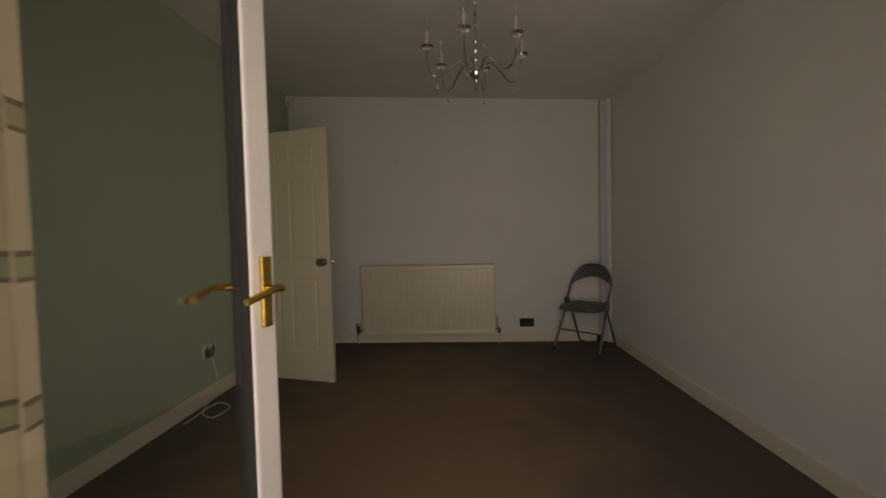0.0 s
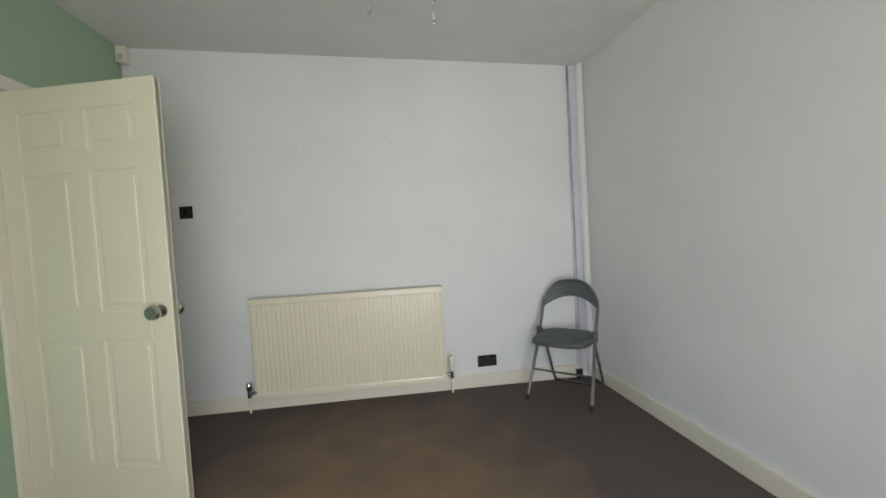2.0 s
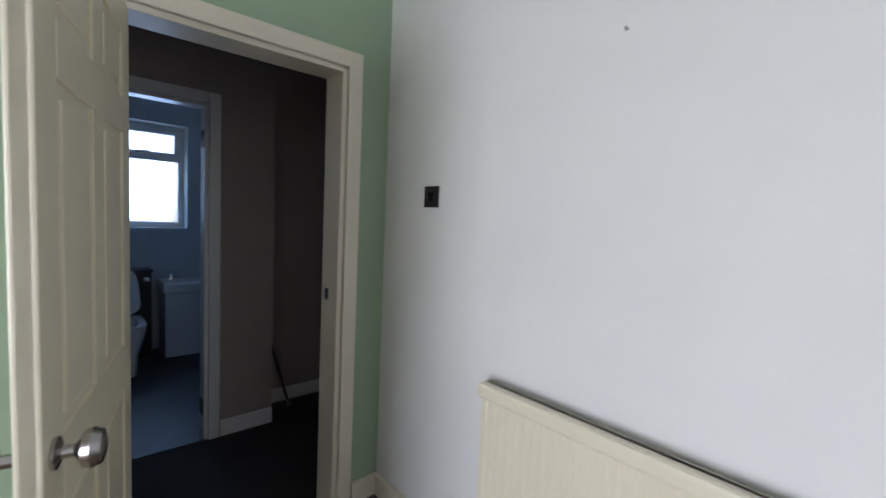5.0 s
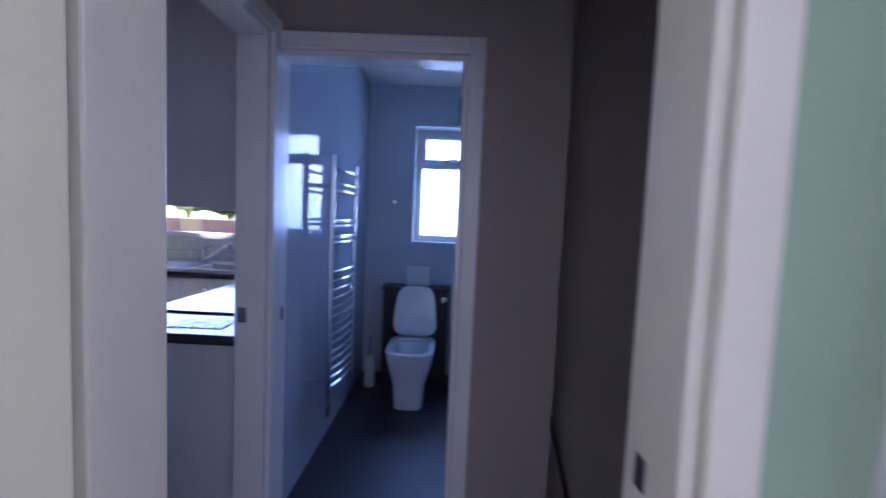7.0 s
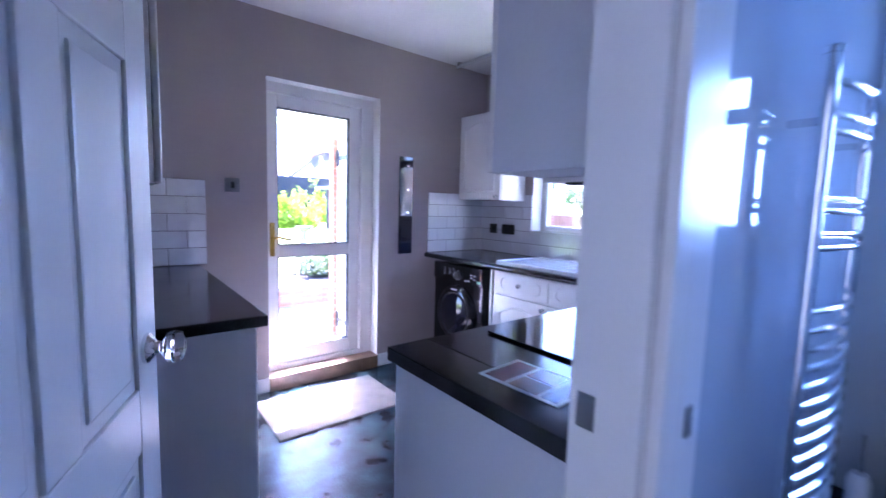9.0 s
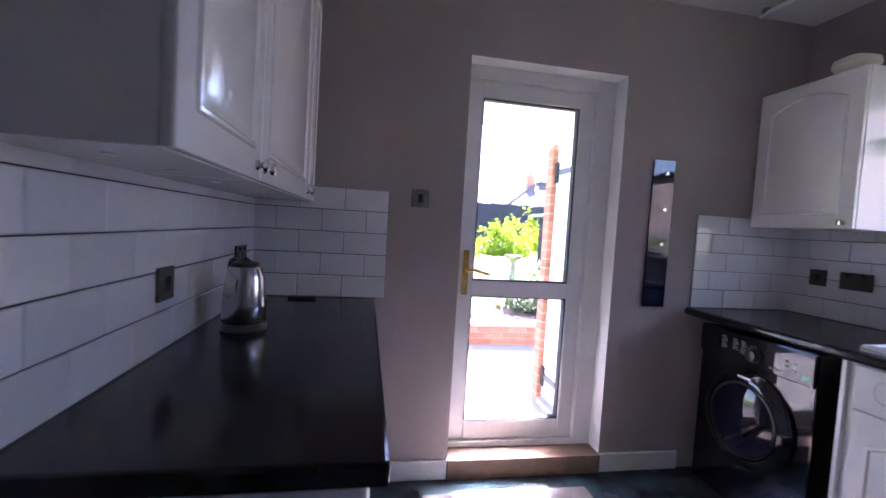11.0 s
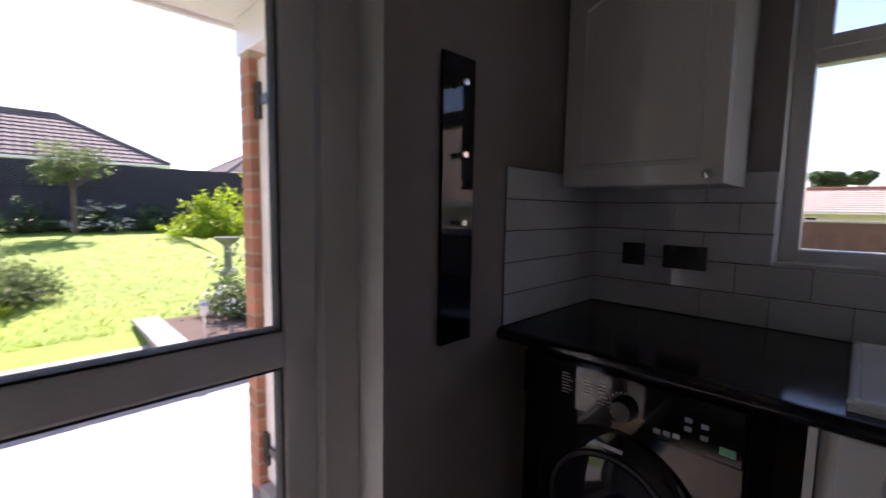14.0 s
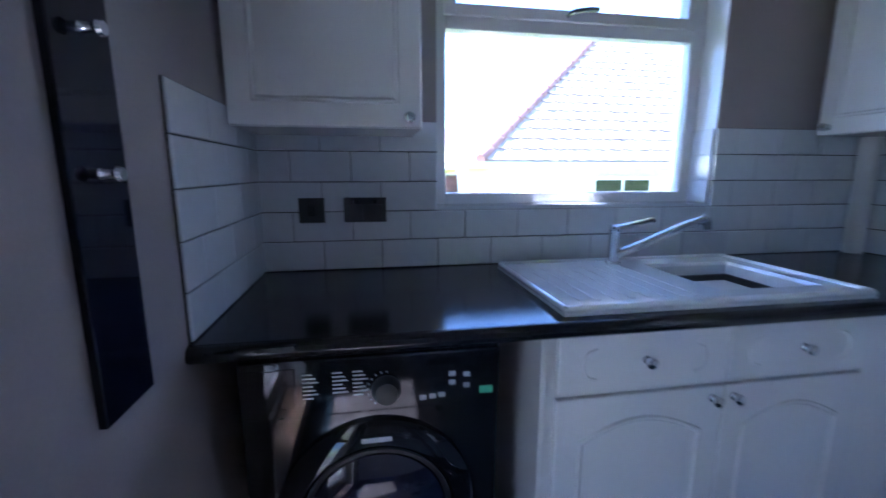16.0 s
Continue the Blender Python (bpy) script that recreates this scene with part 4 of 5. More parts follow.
def front(parent, axis, p, n, a0, a1, z0, z1, name="door", arch=False, knob_at=None):
    """A moulded cupboard front on the plane p, facing n along the axis, spanning a0..a1 and z0..z1."""
    g, th = 0.0015, 0.019
    def bb(u0, u1, w0, w1, t0, t1):
        s = sorted((p + n * t0, p + n * t1))
        return (*s, u0, u1, w0, w1) if axis == "x" else (u0, u1, *s, w0, w1)
    d = part(name, B(bb(a0 + g, a1 - g, z0 + g, z1 - g, 0, th), bev=0.005), UNIT, parent)
    fr = 0.062
    if z1 - z0 > 0.3:
        u0, u1, w0, w1 = a0 + fr, a1 - fr, z0 + fr, z1 - fr
        rise = 0.055 if arch else 0
        pts = [(u0, w0), (u1, w0), (u1, w1 - rise)]
        pts += [(u0 + (u1 - u0) * (1 - k / 12), w1 - rise + rise * math.sin(math.pi * k / 12)) for k in range(1, 12)] + [(u0, w1 - rise)]
        to = lambda u, w, t: Vector((p + n * t, u, w)) if axis == "x" else Vector((u, p + n * t, w))
        cu, cw = (u0 + u1) / 2, (w0 + w1) / 2
        bm = bmesh.new()
        rings = []
        for inset, t in ((0, th - 0.001), (0.004, th + 0.006), (0.010, th + 0.007), (0.016, th + 0.001), (0.026, th + 0.001), (0.045, th + 0.006)):
            rings.append([bm.verts.new(to(u + (cu - u) * inset * 2 / (u1 - u0), w + (cw - w) * inset * 2 / (w1 - w0), t)) for u, w in pts])
        for a, b in zip(rings, rings[1:]):
            for i in range(len(pts)):
                bm.faces.new((a[i], a[(i + 1) % len(pts)], b[(i + 1) % len(pts)], b[i]))
        bm.faces.new(rings[-1])
        part("moulding", bm, UNIT, d, "", True)
    else:
        cu = (a0 + a1) / 2
        for s in (-1, 1):
            e = cu + s * (a1 - a0) * 0.33
            zc = (z0 + z1) / 2
            to = lambda u, w: (p + n * (th + 0.001), u, w) if axis == "x" else (u, p + n * (th + 0.001), w)
            part("moulding", T(smooth_path([to(e - s * 0.02, zc + 0.04), to(e + s * 0.005, zc + 0.03), to(e + s * 0.016, zc), to(e + s * 0.005, zc - 0.03), to(e - s * 0.02, zc - 0.04)], 4), 0.004, 8), UNIT, d, "", True)
    if knob_at:
        u, w = knob_at
        at = (p + n * th, u, w) if axis == "x" else (u, p + n * th, w)
        knob(d, at, (n, 0, 0) if axis == "x" else (0, n, 0))
    return d


def unit(name, label, boxes, base, group, carcass=UNIT):
    d = thing(name, label, "cupboard", base, group)
    part("body", B(*boxes, bev=0.002), carcass, d)
    return d


# Run along the dining-room side: base units, worktop and wall units.
for a0, a1, ky in ((-3.885, -3.42, -3.47), (-3.42, -2.95, -2.99), (-2.95, -2.49, -2.9)):
    u = unit("base_unit", "white kitchen base unit with an arched door", [(-0.835, -0.322, a0 + 0.001, a1 - 0.001, 0.1, 0.874), (-0.78, -0.322, a0 + 0.001, a1 - 0.001, 0, 0.1)], (-0.58, (a0 + a1) / 2, 0), "base units")
    front(u, "x", -0.836, -1, a0, a1, 0.12, 0.70, arch=True, knob_at=(ky, 0.65))
    front(u, "x", -0.836, -1, a0, a1, 0.71, 0.865, "drawer", knob_at=((a0 + a1) / 2, 0.79))
solo("end_panel", B((-0.845, -0.322, -2.488, -2.472, 0, 0.874), bev=0.002), PANEL_GREY, "pale grey end panel of the base units", "panel", (-0.58, -2.48, 0))
solo("worktop", B((-0.885, -0.321, -3.884, -2.455, 0.875, 0.915), bev=0.008), WORKTOP, "glossy black worktop on the base units", "worktop", (-0.6, -3.2, 0.875), "worktops")
for a0, a1, ky in ((-2.872, -2.43, -2.838), (-3.60, -2.872, -2.907), (-3.884, -3.60, -3.64)):
    u = unit("wall_unit", "white wall cupboard with a moulded door", [(-0.565, -0.322, a0 + 0.001, a1 - 0.001, 1.355, 2.25)], (-0.46, (a0 + a1) / 2, 1.355), "wall units")
    front(u, "x", -0.566, -1, a0, a1, 1.355, 2.25, knob_at=(ky, 1.388))
    for y in (a0 + 0.12, a1 - 0.12):
        part("fixing_cap", C((-0.45, y, 1.353), (-0.45, y, 1.3555), 0.012), MARK, u)

# Run along the window: machine, sink units, worktop.
u = unit("base_unit", "white sink base unit with two arched doors and false drawers", [(-3.24, -2.65, -3.10, -2.152, 0.1, 0.874), (-3.24, -2.7, -3.10, -2.152, 0, 0.1)], (-2.95, -2.63, 0), "base units")
front(u, "x", -2.649, 1, -3.075, -2.594, 0.12, 0.70, arch=True, knob_at=(-2.63, 0.665))
front(u, "x", -2.649, 1, -2.594, -2.152, 0.12, 0.70, arch=True, knob_at=(-2.565, 0.665))
front(u, "x", -2.649, 1, -3.075, -2.594, 0.71, 0.866, "drawer", knob_at=(-2.835, 0.79))
front(u, "x", -2.649, 1, -2.594, -2.152, 0.71, 0.866, "drawer", knob_at=(-2.36, 0.79))
solo("end_panel", B((-3.24, -2.632, -3.118, -3.102, 0, 0.874), bev=0.002), UNIT, "white end panel beside the washing machine", "panel", (-2.9, -3.11, 0))
solo("corner_post", B((-3.2, -2.635, -2.15, -1.92, 0, 0.874), bev=0.003), UNIT, "white corner filler between the base units", "panel", (-2.9, -2.0, 0))
# The worktop has the sink's bowl cut out of it.
solo("worktop", B((-3.253, -2.605, -3.884, -2.58, 0.875, 0.915), (-3.253, -2.605, -2.2, -1.402, 0.875, 0.915), (-3.253, -3.09, -2.58, -2.2, 0.875, 0.915), (-2.7, -2.605, -2.58, -2.2, 0.875, 0.915)), WORKTOP, "glossy black worktop under the window", "worktop", (-2.93, -2.6, 0.875), "worktops")
solo("worktop_edging", C((-2.606, -3.883, 0.895), (-2.606, -1.95, 0.895), 0.0195, seg=18), WORKTOP, "rounded black front edge of the worktop", "worktop edge", (-2.606, -2.6, 0.875), smooth=True)


def sink():
    x0, x1, y0, y1, z = -3.165, -2.632, -3.065, -2.145, 0.916
    d = thing("sink", "white ceramic sink with a ribbed drainer and one bowl", "sink", ((x0 + x1) / 2, (y0 + y1) / 2, z))
    bx = (-3.06, -2.72, -2.56, -2.22)
    rim = B((x0, x1, y0, bx[2], z, z + 0.018), (x0, x1, bx[3], y1, z, z + 0.018), (x0, bx[0], bx[2], bx[3], z, z + 0.018), (bx[1], x1, bx[2], bx[3], z, z + 0.018))
    part("rim", rim, CERAMIC, d)
    edge = [(x0 + 0.008, y0 + 0.008), (x1 - 0.008, y0 + 0.008), (x1 - 0.008, y1 - 0.008), (x0 + 0.008, y1 - 0.008), (x0 + 0.008, y0 + 0.008)]
    for (xa, ya), (xb, yb) in zip(edge, edge[1:]):
        part("rolled_edge", C((xa, ya, z + 0.016), (xb, yb, z + 0.016), 0.0105, seg=14), CERAMIC, d, "", True)
    bm = bmesh.new()
    rings = []
    for s, zz in ((0, z + 0.018), (0.006, z + 0.008), (0.014, z - 0.12), (0.03, z - 0.165), (0.1, z - 0.172)):
        rings.append([bm.verts.new(v) for v in ((bx[0] + s, bx[2] + s, zz), (bx[1] - s, bx[2] + s, zz), (bx[1] - s, bx[3] - s, zz), (bx[0] + s, bx[3] - s, zz))])
    for a, b in zip(rings, rings[1:]):
        for i in range(4):
            bm.faces.new((a[i], a[(i + 1) % 4], b[(i + 1) % 4], b[i]))
    bm.faces.new(rings[-1])
    part("bowl", bm, CERAMIC, d)
    part("waste", L([(0.045, 0), (0.045, 0.004), (0.03, 0.006)], (-2.89, -2.39, z - 0.171)), STEEL, d, "steel waste", True)
    tub = thing("washing_up_bowl", "black plastic washing-up bowl in the sink", "bowl", (-2.89, -2.39, z - 0.16))
    part("base", B((-3.02, -2.76, -2.52, -2.26, z - 0.165, z - 0.155), bev=0.003), BLACK_MATT, tub)
    part("rim_wall", B((-3.03, -3.02, -2.53, -2.25, z - 0.165, z - 0.02), (-2.76, -2.75, -2.53, -2.25, z - 0.165, z - 0.02), (-3.02, -2.76, -2.53, -2.52, z - 0.165, z - 0.02), (-3.02, -2.76, -2.26, -2.25, z - 0.165, z - 0.02)), BLACK_MATT, tub)
    part("overflow", L([(0.014, 0), (0.014, 0.004)], (-3.047, -2.45, z - 0.05), (1, 0, 0)), STEEL, d, "", True)
    for i in range(8):
        y = y0 + 0.07 + i * 0.048
        part("drainer_rib", B((x0 + 0.1, x1 - 0.06, y, y + 0.014, z + 0.0175, z + 0.0198), bev=0.001), CERAMIC, d)


sink()
tap = thing("mixer_tap", "chrome single-lever mixer tap on the sink", "tap", (-3.1, -2.654, 0.934))
part("body", L([(0.026, 0), (0.024, 0.006), (0.02, 0.01), (0.02, 0.115), (0.021, 0.12)], (-3.1, -2.654, 0.934)), CHROME, tap, "", True)
part("lever", B((-3.112, -3.088, -2.672, -2.66, 1.054, 1.072), bev=0.003), CHROME, tap)
part("lever_blade", T([(-3.1, -2.65, 1.062), (-3.07, -2.6, 1.078), (-3.04, -2.545, 1.096)], 0.0105, 8), CHROME, tap, "", True)
part("spout", T([(-3.1, -2.654, 0.962), (-3.07, -2.58, 1.0), (-3.02, -2.44, 1.075), (-3.0, -2.375, 1.1)], 0.0145, 12), CHROME, tap, "", True)
part("nozzle", C((-3.0, -2.378, 1.105), (-2.998, -2.37, 1.065), 0.013), GREY_METAL, tap, "", True)


def washing_machine():
    y0, y1, x = -3.815, -3.215, -2.66
    d = thing("washing_machine", "black washing machine with a round door under the worktop", "washing machine", (-2.95, -3.51, 0))
    part("body", B((-3.22, x, y0, y1, 0.01, 0.85), bev=0.008), BLACK, d)
    part("control_panel", B((x - 0.001, x + 0.016, y0 + 0.004, y1 - 0.004, 0.71, 0.848), bev=0.005), BLACK, d, "glossy black control panel")
    part("dial", L([(0.034, 0), (0.034, 0.01), (0.03, 0.018), (0.026, 0.03), (0.01, 0.032)], (x + 0.015, -3.49, 0.765), (1, 0, 0)), BLACK_MATT, d, "round programme dial", True)
    for k in range(9):
        a = math.pi * (0.1 + k * 0.1) + 1.2
        part("dial_mark", B((x + 0.0165, x + 0.0175, -3.49 + 0.042 * math.cos(a) - 0.002, -3.49 + 0.042 * math.cos(a) + 0.002, 0.765 + 0.042 * math.sin(a) - 0.002, 0.765 + 0.042 * math.sin(a) + 0.002)), MARK, d)
    part("drawer", B((x + 0.014, x + 0.019, y0 + 0.02, y0 + 0.125, 0.735, 0.83), bev=0.003), BLACK, d)
    for yy, n in ((-3.675, 7), (-3.61, 6), (-3.565, 7)):
        for k in range(n):
            part("marking", B((x + 0.0165, x + 0.0175, yy, yy + 0.022 + 0.012 * ((k * 7) % 3) / 2, 0.812 - k * 0.0095, 0.815 - k * 0.0095)), MARK, d)
    for yy, zz in ((-3.405, 0.735), (-3.382, 0.737), (-3.36, 0.739), (-3.335, 0.79), (-3.335, 0.768), (-3.3, 0.786), (-3.3, 0.758)):
        part("button", B((x + 0.015, x + 0.019, yy - 0.008, yy + 0.008, zz - 0.006, zz + 0.006), bev=0.002), MARK, d)
    part("display", B((x + 0.015, x + 0.0175, -3.268, -3.235, 0.733, 0.752), bev=0.001), GREEN_LED, d, "green display sticker")
    door = part("porthole_door", L([(0.235, 0), (0.235, 0.012), (0.215, 0.03), (0.185, 0.036), (0.17, 0.022)], (x, -3.515, 0.45), (1, 0, 0), 48), BLACK, d, "black door ring", True)
    part("porthole_glass", L([(0.17, 0.02), (0.16, 0.034), (0.12, 0.046), (0.05, 0.054)], (x, -3.515, 0.45), (1, 0, 0), 40), NAVY_GLASS, door, "dark bowl glass", True)
    part("trim_ring", L([(0.176, 0.03), (0.176, 0.037), (0.168, 0.037), (0.168, 0.03)], (x, -3.515, 0.45), (1, 0, 0), 48), BLACK_MATT, door, "", True)
    part("brand_bar", B((x + 0.036, x + 0.038, -3.55, -3.48, 0.645, 0.656)), MARK, door, "plain pale bar")


washing_machine()
u = unit("wall_unit", "white wall cupboard beside the kitchen window", [(-3.25, -2.965, -3.872, -3.362, 1.378, 2.1)], (-3.1, -3.62, 1.378), "wall units")
front(u, "x", -2.964, 1, -3.872, -3.362, 1.378, 2.1, arch=True, knob_at=(-3.4, 1.405))
solo("serving_bowl", L([(0.03, 0), (0.06, 0.01), (0.09, 0.05), (0.085, 0.075), (0.03, 0.1)], (-3.06, -3.5, 2.1)), CREAM_TRIM, "upturned cream bowl on top of the cupboard", "bowl", (-3.06, -3.5, 2.1), smooth=True)

# Run along the bathroom wall: base units, worktop with hob, wall units.
for a0, a1 in ((-1.6, -1.09), (-2.1, -1.6), (-2.6, -2.1)):
    u = unit("base_unit", "white kitchen base unit with an arched door", [(a0 + 0.001, a1 - 0.001, -1.9, -1.402, 0.1, 0.874), (a0 + 0.001, a1 - 0.001, -1.84, -1.402, 0, 0.1)], ((a0 + a1) / 2, -1.6, 0), "base units")
    front(u, "y", -1.901, -1, a0, a1, 0.12, 0.866, arch=True, knob_at=(a1 - 0.04, 0.82))
solo("end_panel", B((-1.088, -1.072, -1.915, -1.312, 0, 0.874), bev=0.002), PANEL_GREY, "pale grey end panel of the base units", "panel", (-1.08, -1.6, 0))
solo("worktop", B((-2.604, -1.198, -1.945, -1.402, 0.875, 0.915), (-1.198, -1.06, -1.945, -1.313, 0.875, 0.915), bev=0.004), WORKTOP, "glossy black worktop with the hob", "worktop", (-1.8, -1.6, 0.875), "worktops")
hob = thing("glass_hob", "black glass hob set into the worktop", "hob", (-1.7, -1.62, 0.916))
part("glass_plate", B((-1.98, -1.39, -1.88, -1.37, 0.9165, 0.924), bev=0.002), NAVY_GLASS, hob)
lf = thing("leaflet", "printed leaflet in a clear holder on the worktop", "leaflet", (-1.22, -1.55, 0.916), m=pose(-1.218, -1.545, 0.916, 0, 0, 3))
part("sheet", B((-0.075, 0.075, -0.11, 0.11, 0, 0.002)), PAPER, lf)
for x0, x1, y0, y1, k in ((-0.065, 0.065, 0.06, 0.1, PRINT_BLUE), (-0.065, -0.005, -0.03, 0.05, PRINT_RED), (0.003, 0.065, -0.03, 0.05, PRINT_TAN), (-0.065, 0.065, -0.1, -0.04, PRINT_RED)):
    part("printed_block", B((x0, x1, y0, y1, 0.002, 0.0024)), k, lf)
for a0, a1 in ((-1.75, -1.222), (-2.45, -1.75), (-3.2, -2.45)):
    u = unit("wall_unit", "tall white wall cupboard above the hob run", [(a0 + 0.001, a1 - 0.001, -1.72, -1.402, 1.40, 2.4)], ((a0 + a1) / 2, -1.5, 1.4), "wall units", PANEL_GREY if a1 > -1.3 else UNIT)
    front(u, "y", -1.721, -1, a0, a1, 1.40, 2.4, knob_at=(a0 + 0.04, 1.43))
ho = thing("cooker_hood", "slim steel cooker hood under the wall cupboard", "cooker hood", (-1.7, -1.55, 1.36))
part("body", B((-2.0, -1.4, -1.7, -1.4, 1.386, 1.399), bev=0.003), UNIT, ho)
part("filter", B((-1.95, -1.45, -1.66, -1.44, 1.381, 1.386)), BLACK_MATT, ho)
solo("waste_pipe", C((-3.205, -1.46, 0.916), (-3.205, -1.46, 1.4), 0.035, seg=20), UPVC, "grey-white boxed pipe in the kitchen corner", "pipe", (-3.205, -1.46, 0.915), smooth=True)


def kettle():
    cx, cy, z = 0, 0, 0
    d = thing("kettle", "brushed steel electric kettle on its black base", "kettle", m=Matrix.Translation((-0.46, -3.26, 0.916)) @ Matrix.Diagonal((0.8, 0.8, 0.93, 1)))
    part("base", L([(0.085, 0), (0.088, 0.008), (0.08, 0.022)], (cx, cy, z)), BLACK_MATT, d, "", True)
    part("body", L([(0.078, 0.022), (0.083, 0.03), (0.082, 0.09), (0.073, 0.17), (0.064, 0.205), (0.058, 0.213)], (cx, cy, z), seg=36), STEEL, d, "", True)
    part("lid", L([(0.058, 0.212), (0.05, 0.226), (0.02, 0.234), (0.012, 0.24), (0.004, 0.245)], (cx, cy, z)), BLACK_MATT, d, "black lid", True)
    part("handle", T(smooth_path([(cx + 0.04, cy - 0.045, z + 0.225), (cx + 0.075, cy - 0.085, z + 0.215), (cx + 0.085, cy - 0.1, z + 0.14), (cx + 0.06, cy - 0.07, z + 0.055)], 6), 0.014, 10), BLACK_MATT, d, "black handle", True)


kettle()
solo("kettle_cable", T(smooth_path([(-0.43, -3.29, 0.922), (-0.4, -3.42, 0.919), (-0.45, -3.6, 0.919), (-0.38, -3.68, 0.93), (-0.345, -3.68, 1.08)], 6), 0.0038, 6), RUBBER, "black kettle cable running to the socket", "cable", (-0.4, -3.5, 0.916), smooth=True)
solo("power_adaptor", B((-0.62, -0.5, -3.84, -3.79, 0.915, 0.927), bev=0.006), BLACK_MATT, "small black adaptor lying on the worktop", "adaptor", (-0.56, -3.81, 0.915))
FACE = 0.0105
plate("wall_socket", "dark metal twin socket on the tiled wall", "socket", (-0.32 - FACE, -3.01, 1.09), (-1, 0), 0.086, 0.086, BLACK_MATT, True)
plate("wall_socket", "dark metal socket behind the kettle", "socket", (-0.32 - FACE, -3.665, 1.112), (-1, 0), 0.146, 0.086, BLACK_MATT, False)
plate("wall_socket", "dark metal single switch on the tiled wall", "socket", (-3.254 + FACE, -3.711, 1.128), (1, 0), 0.086, 0.086, BLACK_MATT, True)
plate("wall_socket", "dark metal twin socket on the tiled wall", "socket", (-3.254 + FACE, -3.53, 1.128), (1, 0), 0.146, 0.086, BLACK_MATT, False)
plate("light_switch", "brushed steel light switch beside the garden door", "switch", (-1.078, -3.885, 1.409), (0, 1), 0.086, 0.086, GREY_METAL, True)
hk = thing("hook_panel", "tall dark glass panel with small chrome hooks", "hook panel", (-2.38, -3.88, 0.915))
part("glass_panel", B((-2.445, -2.318, -3.884, -3.872, 0.915, 1.705), bev=0.002), NAVY_GLASS, hk)
for z in (1.63, 1.44, 1.255):
    part("hook", L([(0.009, 0), (0.007, 0.006), (0.006, 0.016), (0.011, 0.022), (0.009, 0.028)], (-2.382, -3.873, z), (0, 1, 0), 14), CHROME, hk, "small chrome hook", True)
solo("door_mat", B((-1.98, -1.15, -3.74, -3.2, 0.0, 0.012), bev=0.004), MATTING, "grey door mat on the vinyl floor", "mat", (-1.7, -3.57, 0))
tl = thing("ceiling_tube_light", "slim white tube light on the kitchen ceiling", "ceiling light", (-2.845, -3.2, H))
part("tube", C((-2.845, -3.83, H - 0.03), (-2.845, -2.5, H - 0.03), 0.014), WHITE_GLOSS, tl, "", True)
for y in (-3.8, -2.53):
    part("bracket", B((-2.86, -2.83, y - 0.015, y + 0.015, H - 0.03, H), bev=0.003), STEEL, tl)

# ---- garden and neighbours ----
def land(x, y):
    u = min(1, max(0, (-6.95 - y) / 9.0))
    return -0.16 + (0.12 if y < -6.9 else 0) + 0.85 * u


bm = bmesh.new()
xs = [-3000, -300, -80, -40, -20, -12, -8, -6, -4, -2, 0, 2, 4, 6, 9, 14, 30, 80, 300, 3000]
ys = [-3000, -300, -80, -40, -25, -16, -14, -12, -10, -9, -8, -7.4, -6.96, -6.9, -6.5, -6, -5, -4.131, 1.5, 10, 40, 300, 3000]
V = {(i, j): bm.verts.new((x, y, land(x, y) if x > -5 and y < -4 else (land(x, y) if y < -16 else -0.16 if x > -5 else -0.6))) for i, x in enumerate(xs) for j, y in enumerate(ys)}
for i in range(len(xs) - 1):
    for j in range(len(ys) - 1):
        bm.faces.new((V[i, j], V[i + 1, j], V[i + 1, j + 1], V[i, j + 1]))
tagged(link("ground", bm, GRASS), "rising garden lawn and land beyond", "ground", kind="structure")
slab("patio", [(-5, 5, -6.88, -4.131, -0.3, -0.14)], CONCRETE, "pale concrete patio outside the doors", "patio")
# Mostly hidden slab, added so grass bounce doesn't turn the neighbour's wall green.
slab("driveway", [(-9.3, -6.72, -12, 10, -0.75, -0.57)], CONCRETE, "pale slab added beside the neighbouring bungalow for neutral bounce light", "driveway")
slab("path", [(-2.9, 3.5, -7.9, -7.0, -0.12, 0.02)], CONCRETE, "pale concrete path across the lawn", "path")

# Canopy, brick pier and white gate outside the kitchen door.
cn = thing("porch_canopy", "white porch canopy over the garden door, with an unseen sun-blocking extension", "canopy", (-1.2, -4.7, 2.2))
# Past x 0.3 it is unseen, added deeper to block sun into the dining room.
part("soffit", B((-2.6, 0.3, -5.33, -4.132, 2.17, 2.2), (0.301, 3.6, -6.1, -4.132, 2.17, 2.2), bev=0.003), UPVC, cn)
part("fascia", B((-2.62, 0.3, -5.36, -5.33, 2.15, 2.36), (0.3, 3.62, -6.13, -6.1, 2.15, 2.36), bev=0.004), UPVC, cn)
part("roof_deck", B((-2.6, 0.3, -5.33, -4.132, 2.2, 2.38), (0.301, 3.6, -6.1, -4.132, 2.2, 2.38)), ROOF_GREY, cn)
part("beam", B((-2.5, -2.3, -5.27, -4.133, 2.0, 2.168), bev=0.004), UPVC, cn)
pier = thing("brick_pier", "red brick pier at the corner of the porch", "pier", (-2.365, -5.172, -0.14))
pier.scale = (0.62, 0.5, 1)
part("mortar_core", B((-2.468, -2.262, -5.275, -5.069, -0.14, 2.0)), MORTAR, pier)
half = B((-0.052, 0.052, -0.105, 0.105, 0, 0.062), bev=0.004)
bme = bpy.data.meshes.new("brick")
half.to_mesh(bme)
half.free()
bme.materials.append(BRICK)
